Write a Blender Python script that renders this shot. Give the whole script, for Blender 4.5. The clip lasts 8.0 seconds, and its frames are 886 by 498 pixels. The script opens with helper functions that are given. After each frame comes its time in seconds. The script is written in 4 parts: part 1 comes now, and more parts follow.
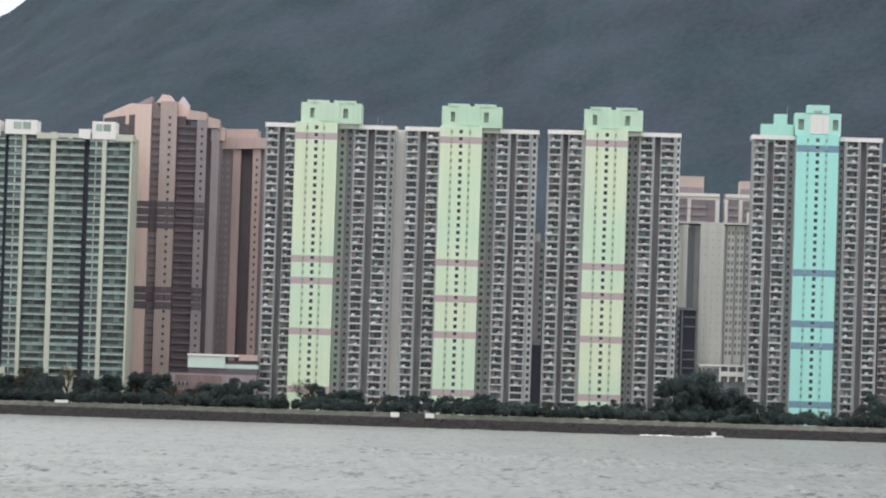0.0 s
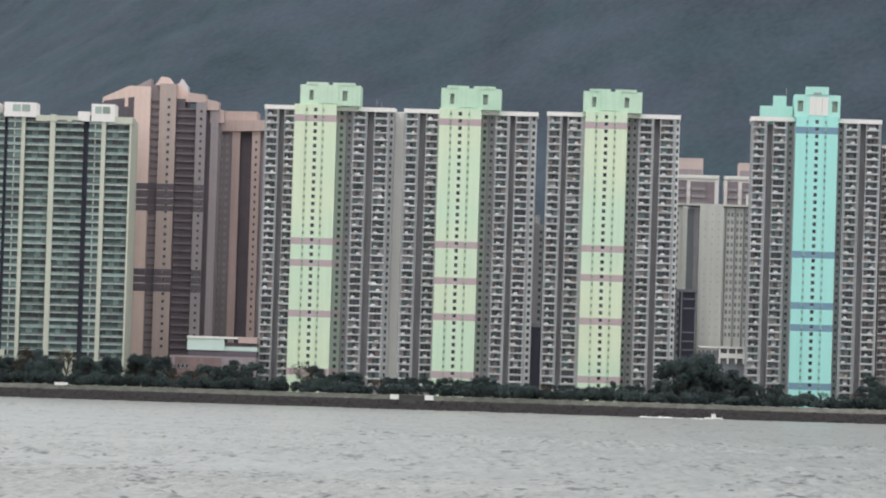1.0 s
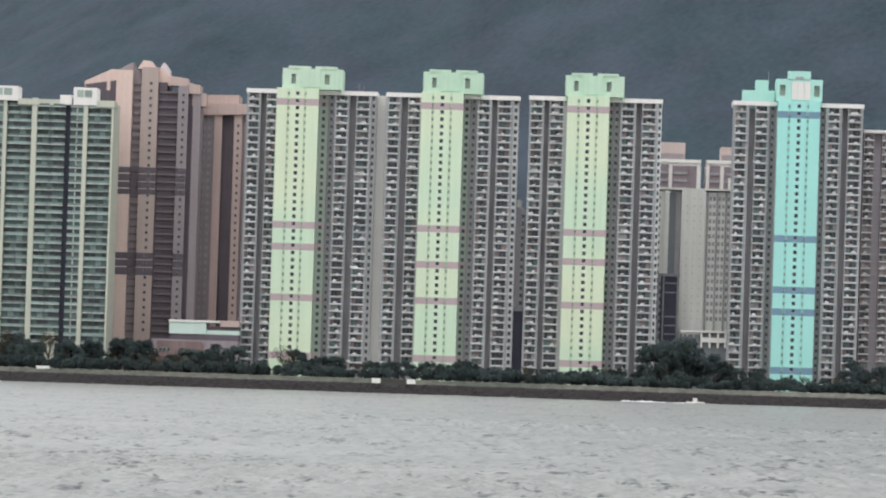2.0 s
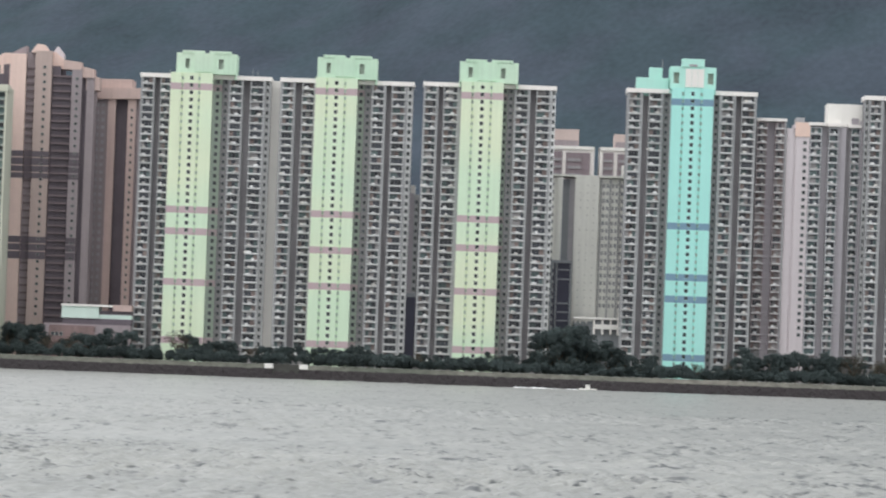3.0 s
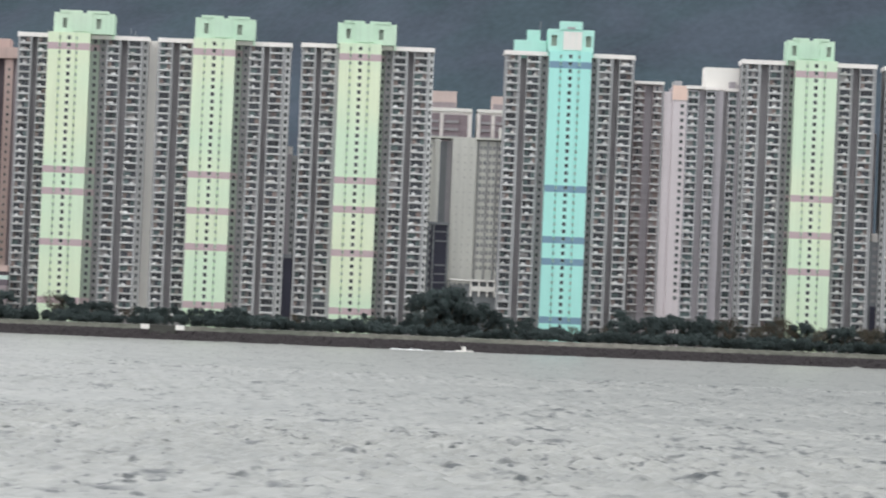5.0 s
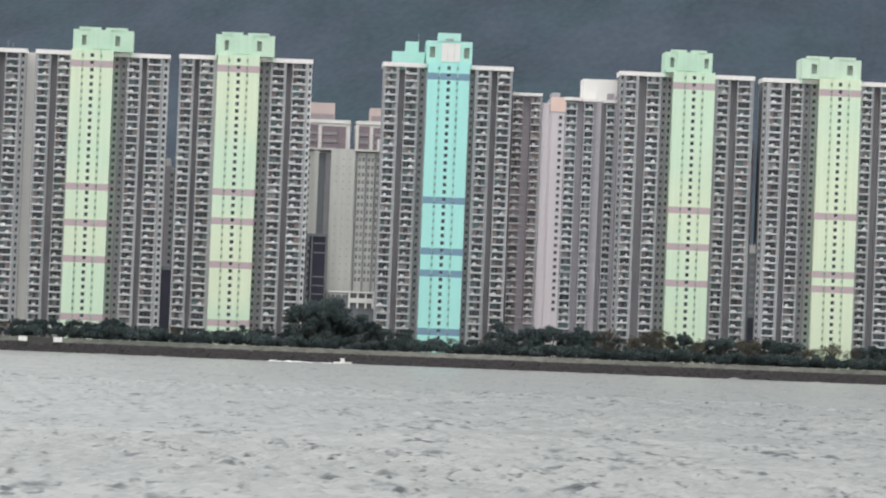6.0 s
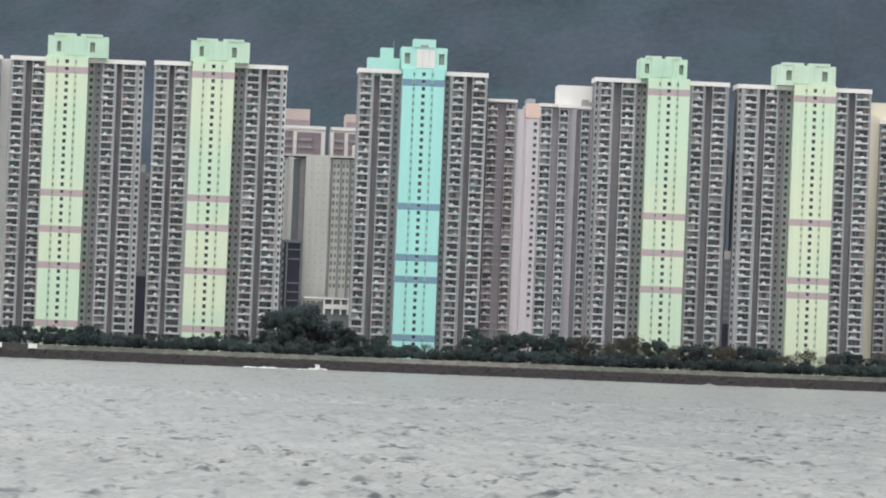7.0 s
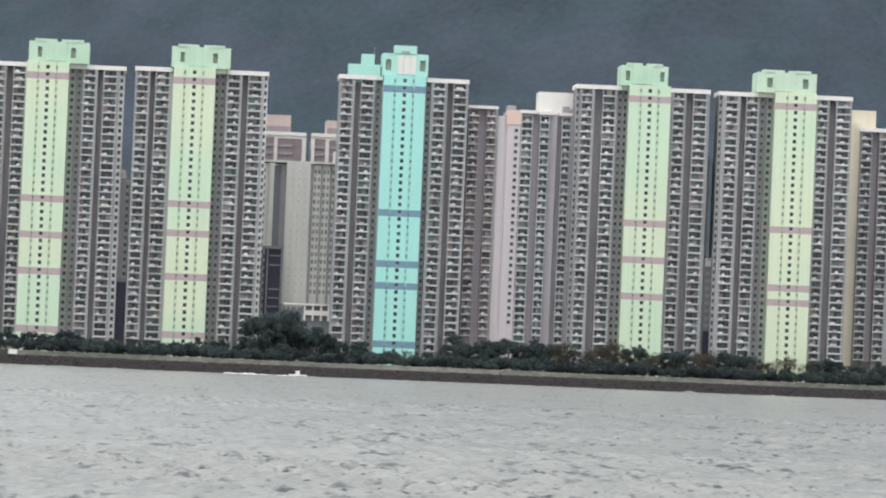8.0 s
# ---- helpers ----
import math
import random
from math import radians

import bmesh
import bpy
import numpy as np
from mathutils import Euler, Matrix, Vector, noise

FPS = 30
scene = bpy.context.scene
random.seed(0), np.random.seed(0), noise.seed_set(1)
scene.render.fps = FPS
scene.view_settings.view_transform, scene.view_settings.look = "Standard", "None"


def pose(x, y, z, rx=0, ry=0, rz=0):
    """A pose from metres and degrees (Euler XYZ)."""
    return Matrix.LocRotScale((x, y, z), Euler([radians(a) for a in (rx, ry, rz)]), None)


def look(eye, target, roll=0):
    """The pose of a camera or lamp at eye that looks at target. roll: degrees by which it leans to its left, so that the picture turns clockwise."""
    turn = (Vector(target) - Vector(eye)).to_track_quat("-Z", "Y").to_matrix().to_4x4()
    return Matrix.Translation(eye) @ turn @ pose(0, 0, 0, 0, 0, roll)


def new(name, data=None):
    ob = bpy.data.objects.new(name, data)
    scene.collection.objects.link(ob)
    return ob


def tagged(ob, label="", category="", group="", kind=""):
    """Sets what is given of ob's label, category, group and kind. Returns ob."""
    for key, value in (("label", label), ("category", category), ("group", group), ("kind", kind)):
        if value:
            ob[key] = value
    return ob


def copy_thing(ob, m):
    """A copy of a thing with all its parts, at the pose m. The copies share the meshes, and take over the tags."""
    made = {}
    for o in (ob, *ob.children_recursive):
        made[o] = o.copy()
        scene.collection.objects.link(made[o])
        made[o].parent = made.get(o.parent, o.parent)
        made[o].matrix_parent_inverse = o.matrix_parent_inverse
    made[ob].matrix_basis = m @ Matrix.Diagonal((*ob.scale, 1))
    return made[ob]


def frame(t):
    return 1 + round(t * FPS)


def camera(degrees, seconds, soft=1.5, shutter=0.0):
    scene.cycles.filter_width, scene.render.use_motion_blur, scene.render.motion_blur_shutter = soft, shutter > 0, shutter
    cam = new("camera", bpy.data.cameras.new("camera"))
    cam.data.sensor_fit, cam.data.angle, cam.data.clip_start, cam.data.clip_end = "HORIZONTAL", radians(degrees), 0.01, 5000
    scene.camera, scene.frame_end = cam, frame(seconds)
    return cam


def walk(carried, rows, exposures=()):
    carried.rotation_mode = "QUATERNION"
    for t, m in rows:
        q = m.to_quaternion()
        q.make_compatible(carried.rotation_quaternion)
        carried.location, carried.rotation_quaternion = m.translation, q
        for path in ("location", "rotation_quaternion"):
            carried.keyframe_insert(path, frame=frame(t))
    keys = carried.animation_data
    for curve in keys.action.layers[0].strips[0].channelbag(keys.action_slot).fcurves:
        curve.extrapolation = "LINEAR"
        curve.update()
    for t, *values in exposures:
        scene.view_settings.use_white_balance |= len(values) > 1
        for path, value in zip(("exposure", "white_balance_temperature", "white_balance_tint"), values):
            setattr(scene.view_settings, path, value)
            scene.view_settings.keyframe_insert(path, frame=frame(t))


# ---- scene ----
# A row of housing towers on the far shore of a harbour, seen from the water's edge through a long lens.
cam = camera(10.5, 8.0, soft=2.0, shutter=0.5)
EYE = 8.0
ROWS = [
    (0.0, 1.8928, 1.8698, 1.84), (0.5, 2.0013, 1.7348, 1.7917), (1.0, 1.8787, 1.6572, 1.7793),
    (2.3, 1.4288, 1.4199, 1.9177), (2.5, 1.1037, 1.3956, 1.9298), (3.0, 0.3852, 1.3478, 2.1102),
    (3.5, 0.0, 1.12, 2.2183), (4.0, -0.2621, 1.0281, 2.2208), (4.2, -0.3625, 1.0522, 2.2018),
    (5.3, -1.5835, 0.9312, 2.4092), (5.5, -1.9656, 0.9436, 2.3853), (6.0, -2.5308, 1.145, 2.302),
    (6.5, -2.7124, 1.2456, 2.2679), (7.0, -2.8254, 1.2305, 2.2922), (7.5, -2.878, 1.2564, 2.3875),
    (8.0, -3.0528, 1.3167, 2.4185),
]
walk(cam, [(t, pose(0, 0, EYE, 90 + pitch, 0, yaw) @ pose(0, 0, 0, 0, 0, lean)) for t, yaw, pitch, lean in ROWS],
     exposures=((0.0, -0.10), (1.2, -0.09), (3.5, -0.01), (5.5, 0.05), (8.0, 0.04)))

# ---- world and sun: a bright overcast day ----
SUN_UP, SUN_ROUND = 66.0, 205.0
world = bpy.data.worlds.new("overcast")
scene.world = world
world.use_nodes = True
wn, wl = world.node_tree.nodes, world.node_tree.links
sky = wn.new("ShaderNodeTexSky")
sky.sky_type, sky.sun_disc = "NISHITA", False
sky.sun_elevation, sky.sun_rotation = radians(SUN_UP), radians(SUN_ROUND)
sky.air_density, sky.dust_density, sky.ozone_density = 1.0, 4.0, 1.0
grey = wn.new("ShaderNodeHueSaturation")
grey.inputs["Saturation"].default_value = 0.25
wl.new(sky.outputs[0], grey.inputs["Color"])
# an even cloud deck covers most of the clear sky
deck = wn.new("ShaderNodeMix")
deck.data_type = "RGBA"
deck.inputs["Factor"].default_value = 0.8
for socket in deck.inputs:
    if socket.type == "RGBA" and socket.name == "A":
        wl.new(grey.outputs[0], socket)
    if socket.type == "RGBA" and socket.name == "B":
        socket.default_value = (8.95, 9.25, 9.6, 1)
for socket in deck.outputs:
    if socket.type == "RGBA":
        wl.new(socket, wn["Background"].inputs[0])
wn["Background"].inputs[1].default_value = 0.136
sun = new("sun", bpy.data.lights.new("sun", "SUN"))
sun.data.energy, sun.data.angle, sun.data.color = 1.1, radians(50), (1.0, 0.98, 0.95)
a, e = radians(SUN_ROUND), radians(SUN_UP)
toward = Vector((math.sin(a) * math.cos(e), math.cos(a) * math.cos(e), math.sin(e)))
sun.matrix_world = look(tuple(toward * 500 + Vector((0, 1700, 0))), (0, 1700, 0))


# ---- materials ----
def mat(name, colour, rough=0.8, var=0.12, scale=0.15, streak=0.0, rand=0.0, bump=0.0, spec=0.3, metal=0.0, fade=None):
    """Painted, tiled or mineral surface: broad blotches, fine grain, rain streaks, a difference from piece to piece."""
    m = bpy.data.materials.new(name)
    m.use_nodes = True
    n, l = m.node_tree.nodes, m.node_tree.links
    b = n["Principled BSDF"]
    b.inputs["Roughness"].default_value = rough
    b.inputs["Specular IOR Level"].default_value = spec
    b.inputs["Metallic"].default_value = metal
    geo = n.new("ShaderNodeNewGeometry")

    def noise_of(sc, stretch=(1, 1, 1), detail=3.0):
        mp = n.new("ShaderNodeMapping")
        mp.inputs["Scale"].default_value = stretch
        l.new(geo.outputs["Position"], mp.inputs["Vector"])
        t = n.new("ShaderNodeTexNoise")
        t.inputs["Scale"].default_value, t.inputs["Detail"].default_value = sc, detail
        l.new(mp.outputs[0], t.inputs["Vector"])
        return t.outputs["Fac"]

    def maths(op, p, q):
        t = n.new("ShaderNodeMath")
        t.operation = op
        for i, v in enumerate((p, q)):
            if isinstance(v, (int, float)):
                t.inputs[i].default_value = v
            else:
                l.new(v, t.inputs[i])
        return t.outputs[0]

    total = maths("ADD", maths("MULTIPLY", maths("SUBTRACT", noise_of(scale), 0.5), 2.2 * var),
                  maths("MULTIPLY", maths("SUBTRACT", noise_of(scale * 14), 0.5), 1.6 * var))
    if streak:
        total = maths("ADD", total, maths("MULTIPLY", maths("SUBTRACT", noise_of(0.9, (1, 1, 0.03)), 0.5), 2.4 * streak))
    if rand:
        info = n.new("ShaderNodeObjectInfo")
        total = maths("ADD", total, maths("MULTIPLY", maths("SUBTRACT", info.outputs["Random"], 0.5), 2 * rand))
    gain = maths("MAXIMUM", maths("ADD", total, 1.0), 0.1)
    mul = n.new("ShaderNodeVectorMath")
    mul.operation = "SCALE"
    mul.inputs[0].default_value = colour
    l.new(gain, mul.inputs["Scale"])
    if fade:
        blend = n.new("ShaderNodeValToRGB")
        blend.color_ramp.elements[0].position, blend.color_ramp.elements[1].position = 0.38, 0.62
        blend.color_ramp.elements[0].color, blend.color_ramp.elements[1].color = (*colour, 1), (*fade, 1)
        l.new(noise_of(0.028, (0.6, 1, 1), 2.0), blend.inputs[0])
        l.new(blend.outputs[0], mul.inputs[0])
    l.new(mul.outputs[0], b.inputs["Base Color"])
    if bump:
        bp = n.new("ShaderNodeBump")
        bp.inputs["Strength"].default_value, bp.inputs["Distance"].default_value = bump, 0.2
        l.new(noise_of(scale * 14), bp.inputs["Height"])
        l.new(bp.outputs[0], b.inputs["Normal"])
    return m


GREEN = mat("mint_green_paint", (0.64, 0.80, 0.61), 0.75, 0.05, 0.05, 0.07, fade=(0.73, 0.81, 0.60))
# the mint green again with shade put into its colour
GREEN_SHADE = mat("shade_toned_green_paint", (0.41, 0.48, 0.41), 0.8, 0.08, 0.08, 0.10)
CAPGREEN = mat("cap_green_paint", (0.53, 0.74, 0.57), 0.75, 0.10, 0.12, 0.08, fade=(0.62, 0.77, 0.61))
TEAL = mat("turquoise_paint", (0.42, 0.81, 0.745), 0.75, 0.05, 0.05, 0.05)
TEALCAP = mat("pale_turquoise_paint", (0.47, 0.79, 0.70), 0.75, 0.06, 0.12, 0.05)
PINKBAND = mat("dusty_pink_paint", (0.51, 0.40, 0.42), 0.8, 0.06, 0.2)
BLUEBAND = mat("slate_blue_paint", (0.20, 0.32, 0.42), 0.8, 0.06, 0.2)
FACADE = mat("grey_beige_tile", (0.26, 0.252, 0.258), 0.8, 0.16, 0.06, 0.14)
APRON = mat("white_apron_paint", (0.60, 0.60, 0.60), 0.8, 0.24, 0.05, 0.18, 0.20)
LIGHTWALL = mat("pale_concrete_paint", (0.335, 0.338, 0.345), 0.8, 0.22, 0.035, 0.18, 0.14)
PARAPET = mat("white_parapet_paint", (0.86, 0.82, 0.79), 0.8, 0.06, 0.2, 0.05)
RECESS = mat("weathered_recess_wall", (0.355, 0.342, 0.355), 0.85, 0.2, 0.1, 0.18)
ROSE = mat("faded_rose_paint", (0.58, 0.47, 0.44), 0.8, 0.08, 0.1, 0.06)
ROSEBROWN = mat("rose_brown_render", (0.23, 0.165, 0.16), 0.85, 0.3, 0.12, 0.2)
MAUVE = mat("mauve_brown_tile", (0.27, 0.22, 0.24), 0.8, 0.25, 0.1, 0.15)
CREAM = mat("cream_white_paint", (0.64, 0.585, 0.605), 0.8, 0.06, 0.05, 0.08)
WHITE = mat("white_paint", (0.82, 0.80, 0.76), 0.7, 0.05, 0.2)
PALELILAC = mat("lilac_white_paint", (0.47, 0.445, 0.475), 0.8, 0.10, 0.05, 0.14)
LILAC = mat("pale_lilac_paint", (0.38, 0.35, 0.375), 0.8, 0.08, 0.05, 0.1)
GLASS = mat("dark_window_glass", (0.05, 0.055, 0.065), 0.25, 0.3, 0.4, 0, 0.5, spec=0.5)
CURTAIN = mat("curtained_window", (0.24, 0.23, 0.23), 0.6, 0.3, 0.5, 0, 0.5)
TEALCURTAIN = mat("tinted_window", (0.10, 0.135, 0.135), 0.4, 0.3, 0.5, 0, 0.5)
WARMCURTAIN = mat("brown_curtained_window", (0.21, 0.165, 0.155), 0.6, 0.3, 0.5, 0, 0.5)
ROSEWALL = mat("dusty_rose_paint", (0.29, 0.235, 0.245), 0.8, 0.14, 0.06, 0.14, 0.12)
COOLWALL = mat("cool_white_paint", (0.46, 0.465, 0.49), 0.8, 0.12, 0.05, 0.14, 0.12)
LAUNDRY = mat("drying_laundry", (0.26, 0.225, 0.21), 0.8, 0.2, 0.8, 0, 0.6)
AIRCON = mat("air_conditioner_casing", (0.62, 0.60, 0.57), 0.6, 0.1, 0.6, 0, 0.25)
ROSETILE = mat("rose_tan_tile", (0.55, 0.42, 0.385), 0.7, 0.10, 0.06, 0.12)
PINKTILE = mat("salmon_pink_tile", (0.77, 0.585, 0.52), 0.7, 0.08, 0.06, 0.08)
# brown tile and dark bands; also the tower's shaded faces, darkened by colour
BROWNTILE = mat("brown_and_shaded_tile", (0.315, 0.272, 0.285), 0.75, 0.12, 0.06, 0.12)
DARKBROWN = mat("dark_brown_band_and_shade", (0.135, 0.115, 0.132), 0.8, 0.2, 0.1, 0.15)
TANTILE = mat("tan_tile", (0.46, 0.365, 0.335), 0.75, 0.10, 0.06, 0.10)
SLITGLASS = mat("frosted_slit_glass", (0.33, 0.40, 0.36), 0.5, 0.15, 0.4, 0, 0.3)
LEDGE = mat("dark_brown_ledge", (0.18, 0.145, 0.155), 0.8, 0.12, 0.1)
BEIGE = mat("beige_tile", (0.57, 0.58, 0.485), 0.7, 0.10, 0.06, 0.10)
GREENGLASS = mat("green_balcony_glass", (0.19, 0.265, 0.25), 0.3, 0.2, 0.3, 0, 0.5, spec=0.5)
DEEPGLASS = mat("deep_green_glass", (0.075, 0.12, 0.115), 0.25, 0.3, 0.3, 0, 0.6, spec=0.5)
SLAB = mat("pale_slab_edge", (0.45, 0.48, 0.44), 0.7, 0.22, 0.12, 0, 0.25)
SLOT = mat("dark_slot_and_gap_shade", (0.055, 0.055, 0.08), 0.7, 0.2, 0.2)
GREYSLAB = mat("pale_grey_render", (0.78, 0.78, 0.725), 0.8, 0.08, 0.05, 0.12)
RIBGREY = mat("shaded_grey_render", (0.63, 0.63, 0.59), 0.8, 0.08, 0.1)
MIDGREY = mat("mid_grey_render", (0.25, 0.265, 0.28), 0.8, 0.1, 0.05, 0.15)
YELLOW = mat("pale_yellow_paint", (0.72, 0.67, 0.54), 0.8, 0.08, 0.1, 0.08)
MINTWHITE = mat("mint_white_cladding", (0.62, 0.75, 0.68), 0.6, 0.06, 0.2, 0.05)
STONE = mat("pale_revetment_stone", (0.15, 0.145, 0.125), 0.9, 0.6, 0.30, 0, bump=0.5, fade=(0.085, 0.092, 0.075))
DARKSTONE = mat("dark_mossy_stone", (0.075, 0.075, 0.068), 0.9, 0.25, 0.5)
RUBBLE = mat("wet_dark_rubble", (0.027, 0.0225, 0.024), 0.8, 0.4, 0.6, 0, bump=0.6)
EARTH = mat("ground_earth_and_paving", (0.16, 0.15, 0.12), 0.9, 0.25, 0.1)
# foliage green made paler and greyer, with distance haze in the colour
LEAF = mat("haze_lifted_green_leaves", (0.086, 0.110, 0.110), 0.85, 0.22, 0.22, 0, 0.28, spec=0.15)
RUSTLEAF = mat("rusty_brown_leaves", (0.105, 0.092, 0.072), 0.7, 0.4, 0.35, 0, 0.25)
BARK = mat("grey_brown_bark", (0.10, 0.08, 0.06), 0.9, 0.2, 1.0)
BLUEHOARD = mat("blue_grey_hoarding", (0.09, 0.115, 0.15), 0.7, 0.15, 0.3)
# forest green shifted to slate blue: distance haze put into the colour
FOREST = mat("haze_blue_forest", (0.052, 0.074, 0.089), 0.95, 0.34, 0.020, 0, spec=0.1, fade=(0.059, 0.074, 0.095))


def let_light_through(m, share):
    """Thin leaves pass part of the light on."""
    n, l = m.node_tree.nodes, m.node_tree.links
    b, out = n["Principled BSDF"], n["Material Output"]
    t, mix = n.new("ShaderNodeBsdfTranslucent"), n.new("ShaderNodeMixShader")
    l.new(b.inputs["Base Color"].links[0].from_socket, t.inputs["Color"])
    mix.inputs[0].default_value = share
    l.new(b.outputs[0], mix.inputs[1])
    l.new(t.outputs[0], mix.inputs[2])
    l.new(mix.outputs[0], out.inputs["Surface"])


let_light_through(LEAF, 0.45)
let_light_through(RUSTLEAF, 0.45)
WINDOWFRAME = mat("window_frame", (0.30, 0.32, 0.30), 0.6, 0.1, 0.5)


def water_material():
    m = bpy.data.materials.new("harbour_water")
    m.use_nodes = True
    n, l = m.node_tree.nodes, m.node_tree.links
    b = n["Principled BSDF"]
    b.inputs["Roughness"].default_value = 0.36
    b.inputs["Specular IOR Level"].default_value = 0.5
    b.inputs["IOR"].default_value = 1.33
    geo = n.new("ShaderNodeNewGeometry")
    t = n.new("ShaderNodeTexNoise")
    t.inputs["Scale"].default_value, t.inputs["Detail"].default_value = 0.02, 4
    l.new(geo.outputs["Position"], t.inputs["Vector"])
    ramp = n.new("ShaderNodeValToRGB")
    ramp.color_ramp.elements[0].position, ramp.color_ramp.elements[1].position = 0.42, 0.58
    ramp.color_ramp.elements[0].color, ramp.color_ramp.elements[1].color = (0.26, 0.266, 0.255, 1), (0.345, 0.348, 0.329, 1)

    def cloud(sc, stretch, detail):
        mp = n.new("ShaderNodeMapping")
        mp.inputs["Scale"].default_value = stretch
        l.new(geo.outputs["Position"], mp.inputs["Vector"])
        q = n.new("ShaderNodeTexNoise")
        q.inputs["Scale"].default_value, q.inputs["Detail"].default_value = sc, detail
        l.new(mp.outputs[0], q.inputs["Vector"])
        return q.outputs["Fac"]

    def add(p, q, gain):
        k = n.new("ShaderNodeMath")
        k.operation = "MULTIPLY_ADD"
        k.inputs[1].default_value = gain
        l.new(q, k.inputs[0])
        l.new(p, k.inputs[2])
        return k.outputs[0]

    # wave sheen put into the colour as mottling, drawn along wind at several sizes
    broad = cloud(0.16, (1.0, 0.10, 1.0), 2.0)
    mottle = add(add(add(t.outputs["Fac"], broad, 1.0), cloud(0.38, (1.0, 0.12, 1.0), 2.0), 1.2), cloud(0.8, (1.0, 0.2, 1.0), 2.0), 0.8)
    level = n.new("ShaderNodeMath")
    level.operation = "MULTIPLY"
    level.inputs[1].default_value = 0.25
    l.new(mottle, level.inputs[0])
    l.new(level.outputs[0], ramp.inputs[0])
    # dark faces of steep wavelets painted as scattered flecks in the colour, in clusters
    wave_shade = None
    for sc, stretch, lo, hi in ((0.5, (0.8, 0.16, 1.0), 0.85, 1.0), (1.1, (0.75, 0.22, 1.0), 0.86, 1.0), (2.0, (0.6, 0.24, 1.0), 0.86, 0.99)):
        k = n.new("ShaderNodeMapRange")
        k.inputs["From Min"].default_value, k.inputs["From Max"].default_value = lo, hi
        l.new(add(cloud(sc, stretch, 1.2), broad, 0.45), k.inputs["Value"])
        if wave_shade is None:
            wave_shade = k.outputs[0]
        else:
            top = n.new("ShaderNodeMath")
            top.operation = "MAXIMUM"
            l.new(wave_shade, top.inputs[0])
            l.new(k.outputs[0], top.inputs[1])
            wave_shade = top.outputs[0]
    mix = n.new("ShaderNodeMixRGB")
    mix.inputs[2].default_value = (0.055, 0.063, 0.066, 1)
    l.new(wave_shade, mix.inputs[0])
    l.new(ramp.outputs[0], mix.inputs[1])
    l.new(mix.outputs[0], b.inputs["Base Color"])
    # ripples too small for the mesh, long across the wind
    height = None
    for sc, stretch, gain in ((0.9, (0.7, 1.0, 1.0), 1.0), (2.6, (0.7, 1.0, 1.0), 0.35)):
        mp = n.new("ShaderNodeMapping")
        mp.inputs["Scale"].default_value = stretch
        l.new(geo.outputs["Position"], mp.inputs["Vector"])
        q = n.new("ShaderNodeTexNoise")
        q.inputs["Scale"].default_value, q.inputs["Detail"].default_value = sc, 2.0
        l.new(mp.outputs[0], q.inputs["Vector"])
        k = n.new("ShaderNodeMath")
        k.operation = "MULTIPLY_ADD"
        k.inputs[1].default_value, k.inputs[2].default_value = gain, 0.0
        l.new(q.outputs["Fac"], k.inputs[0])
        if height is not None:
            l.new(height, k.inputs[2])
        height = k.outputs[0]
    bp = n.new("ShaderNodeBump")
    bp.inputs["Strength"].default_value, bp.inputs["Distance"].default_value = 1.0, 0.05
    l.new(height, bp.inputs["Height"])
    l.new(bp.outputs[0], b.inputs["Normal"])
    return m


WATER = water_material()


# ---- building helpers ----
class Shape:
    """Collects boxes and slabs, several materials, into one mesh."""

    def __init__(self):
        self.v, self.f, self.mi, self.mats = [], [], [], []

    def slot(self, m):
        if m not in self.mats:
            self.mats.append(m)
        return self.mats.index(m)

    def box(self, x0, x1, y0, y1, z0, z1, m):
        i, k = len(self.v), self.slot(m)
        self.v += [(x0, y0, z0), (x1, y0, z0), (x1, y1, z0), (x0, y1, z0), (x0, y0, z1), (x1, y0, z1), (x1, y1, z1), (x0, y1, z1)]
        for q in ((0, 3, 2, 1), (4, 5, 6, 7), (0, 1, 5, 4), (1, 2, 6, 5), (2, 3, 7, 6), (3, 0, 4, 7)):
            self.f.append(tuple(i + a for a in q))
            self.mi.append(k)

    def prism(self, outline, z0, z1, m):
        """An upright block over a plan outline, anticlockwise seen from above."""
        i, k, c = len(self.v), self.slot(m), len(outline)
        self.v += [(x, y, z0) for x, y in outline] + [(x, y, z1) for x, y in outline]
        for a in range(c):
            b = (a + 1) % c
            self.f.append((i + a, i + b, i + c + b, i + c + a))
            self.mi.append(k)
        self.f += [tuple(i + c + a for a in range(c)), tuple(i + a for a in reversed(range(c)))]
        self.mi += [k, k]

    def mesh(self, name):
        me = bpy.data.meshes.new(name)
        me.from_pydata(self.v, [], self.f)
        for m in self.mats:
            me.materials.append(m)
        me.polygons.foreach_set("material_index", self.mi)
        me.update()
        return me


def part(name, shape, parent, label="", at=(0, 0, 0), scale=(1, 1, 1)):
    """One mesh object under a thing; shape is a Shape or a mesh to share."""
    ob = new(name, shape.mesh(name) if isinstance(shape, Shape) else shape)
    ob.parent, ob.location, ob.scale = parent, at, scale
    if label:
        ob["label"] = label
    return ob


def thing(name, at, label, category, group="", kind=""):
    ob = new(name)
    ob.location = at
    return tagged(ob, label, category, group, kind)


GROUND, PITCH, TOP = 5.0, 2.70, 110.9


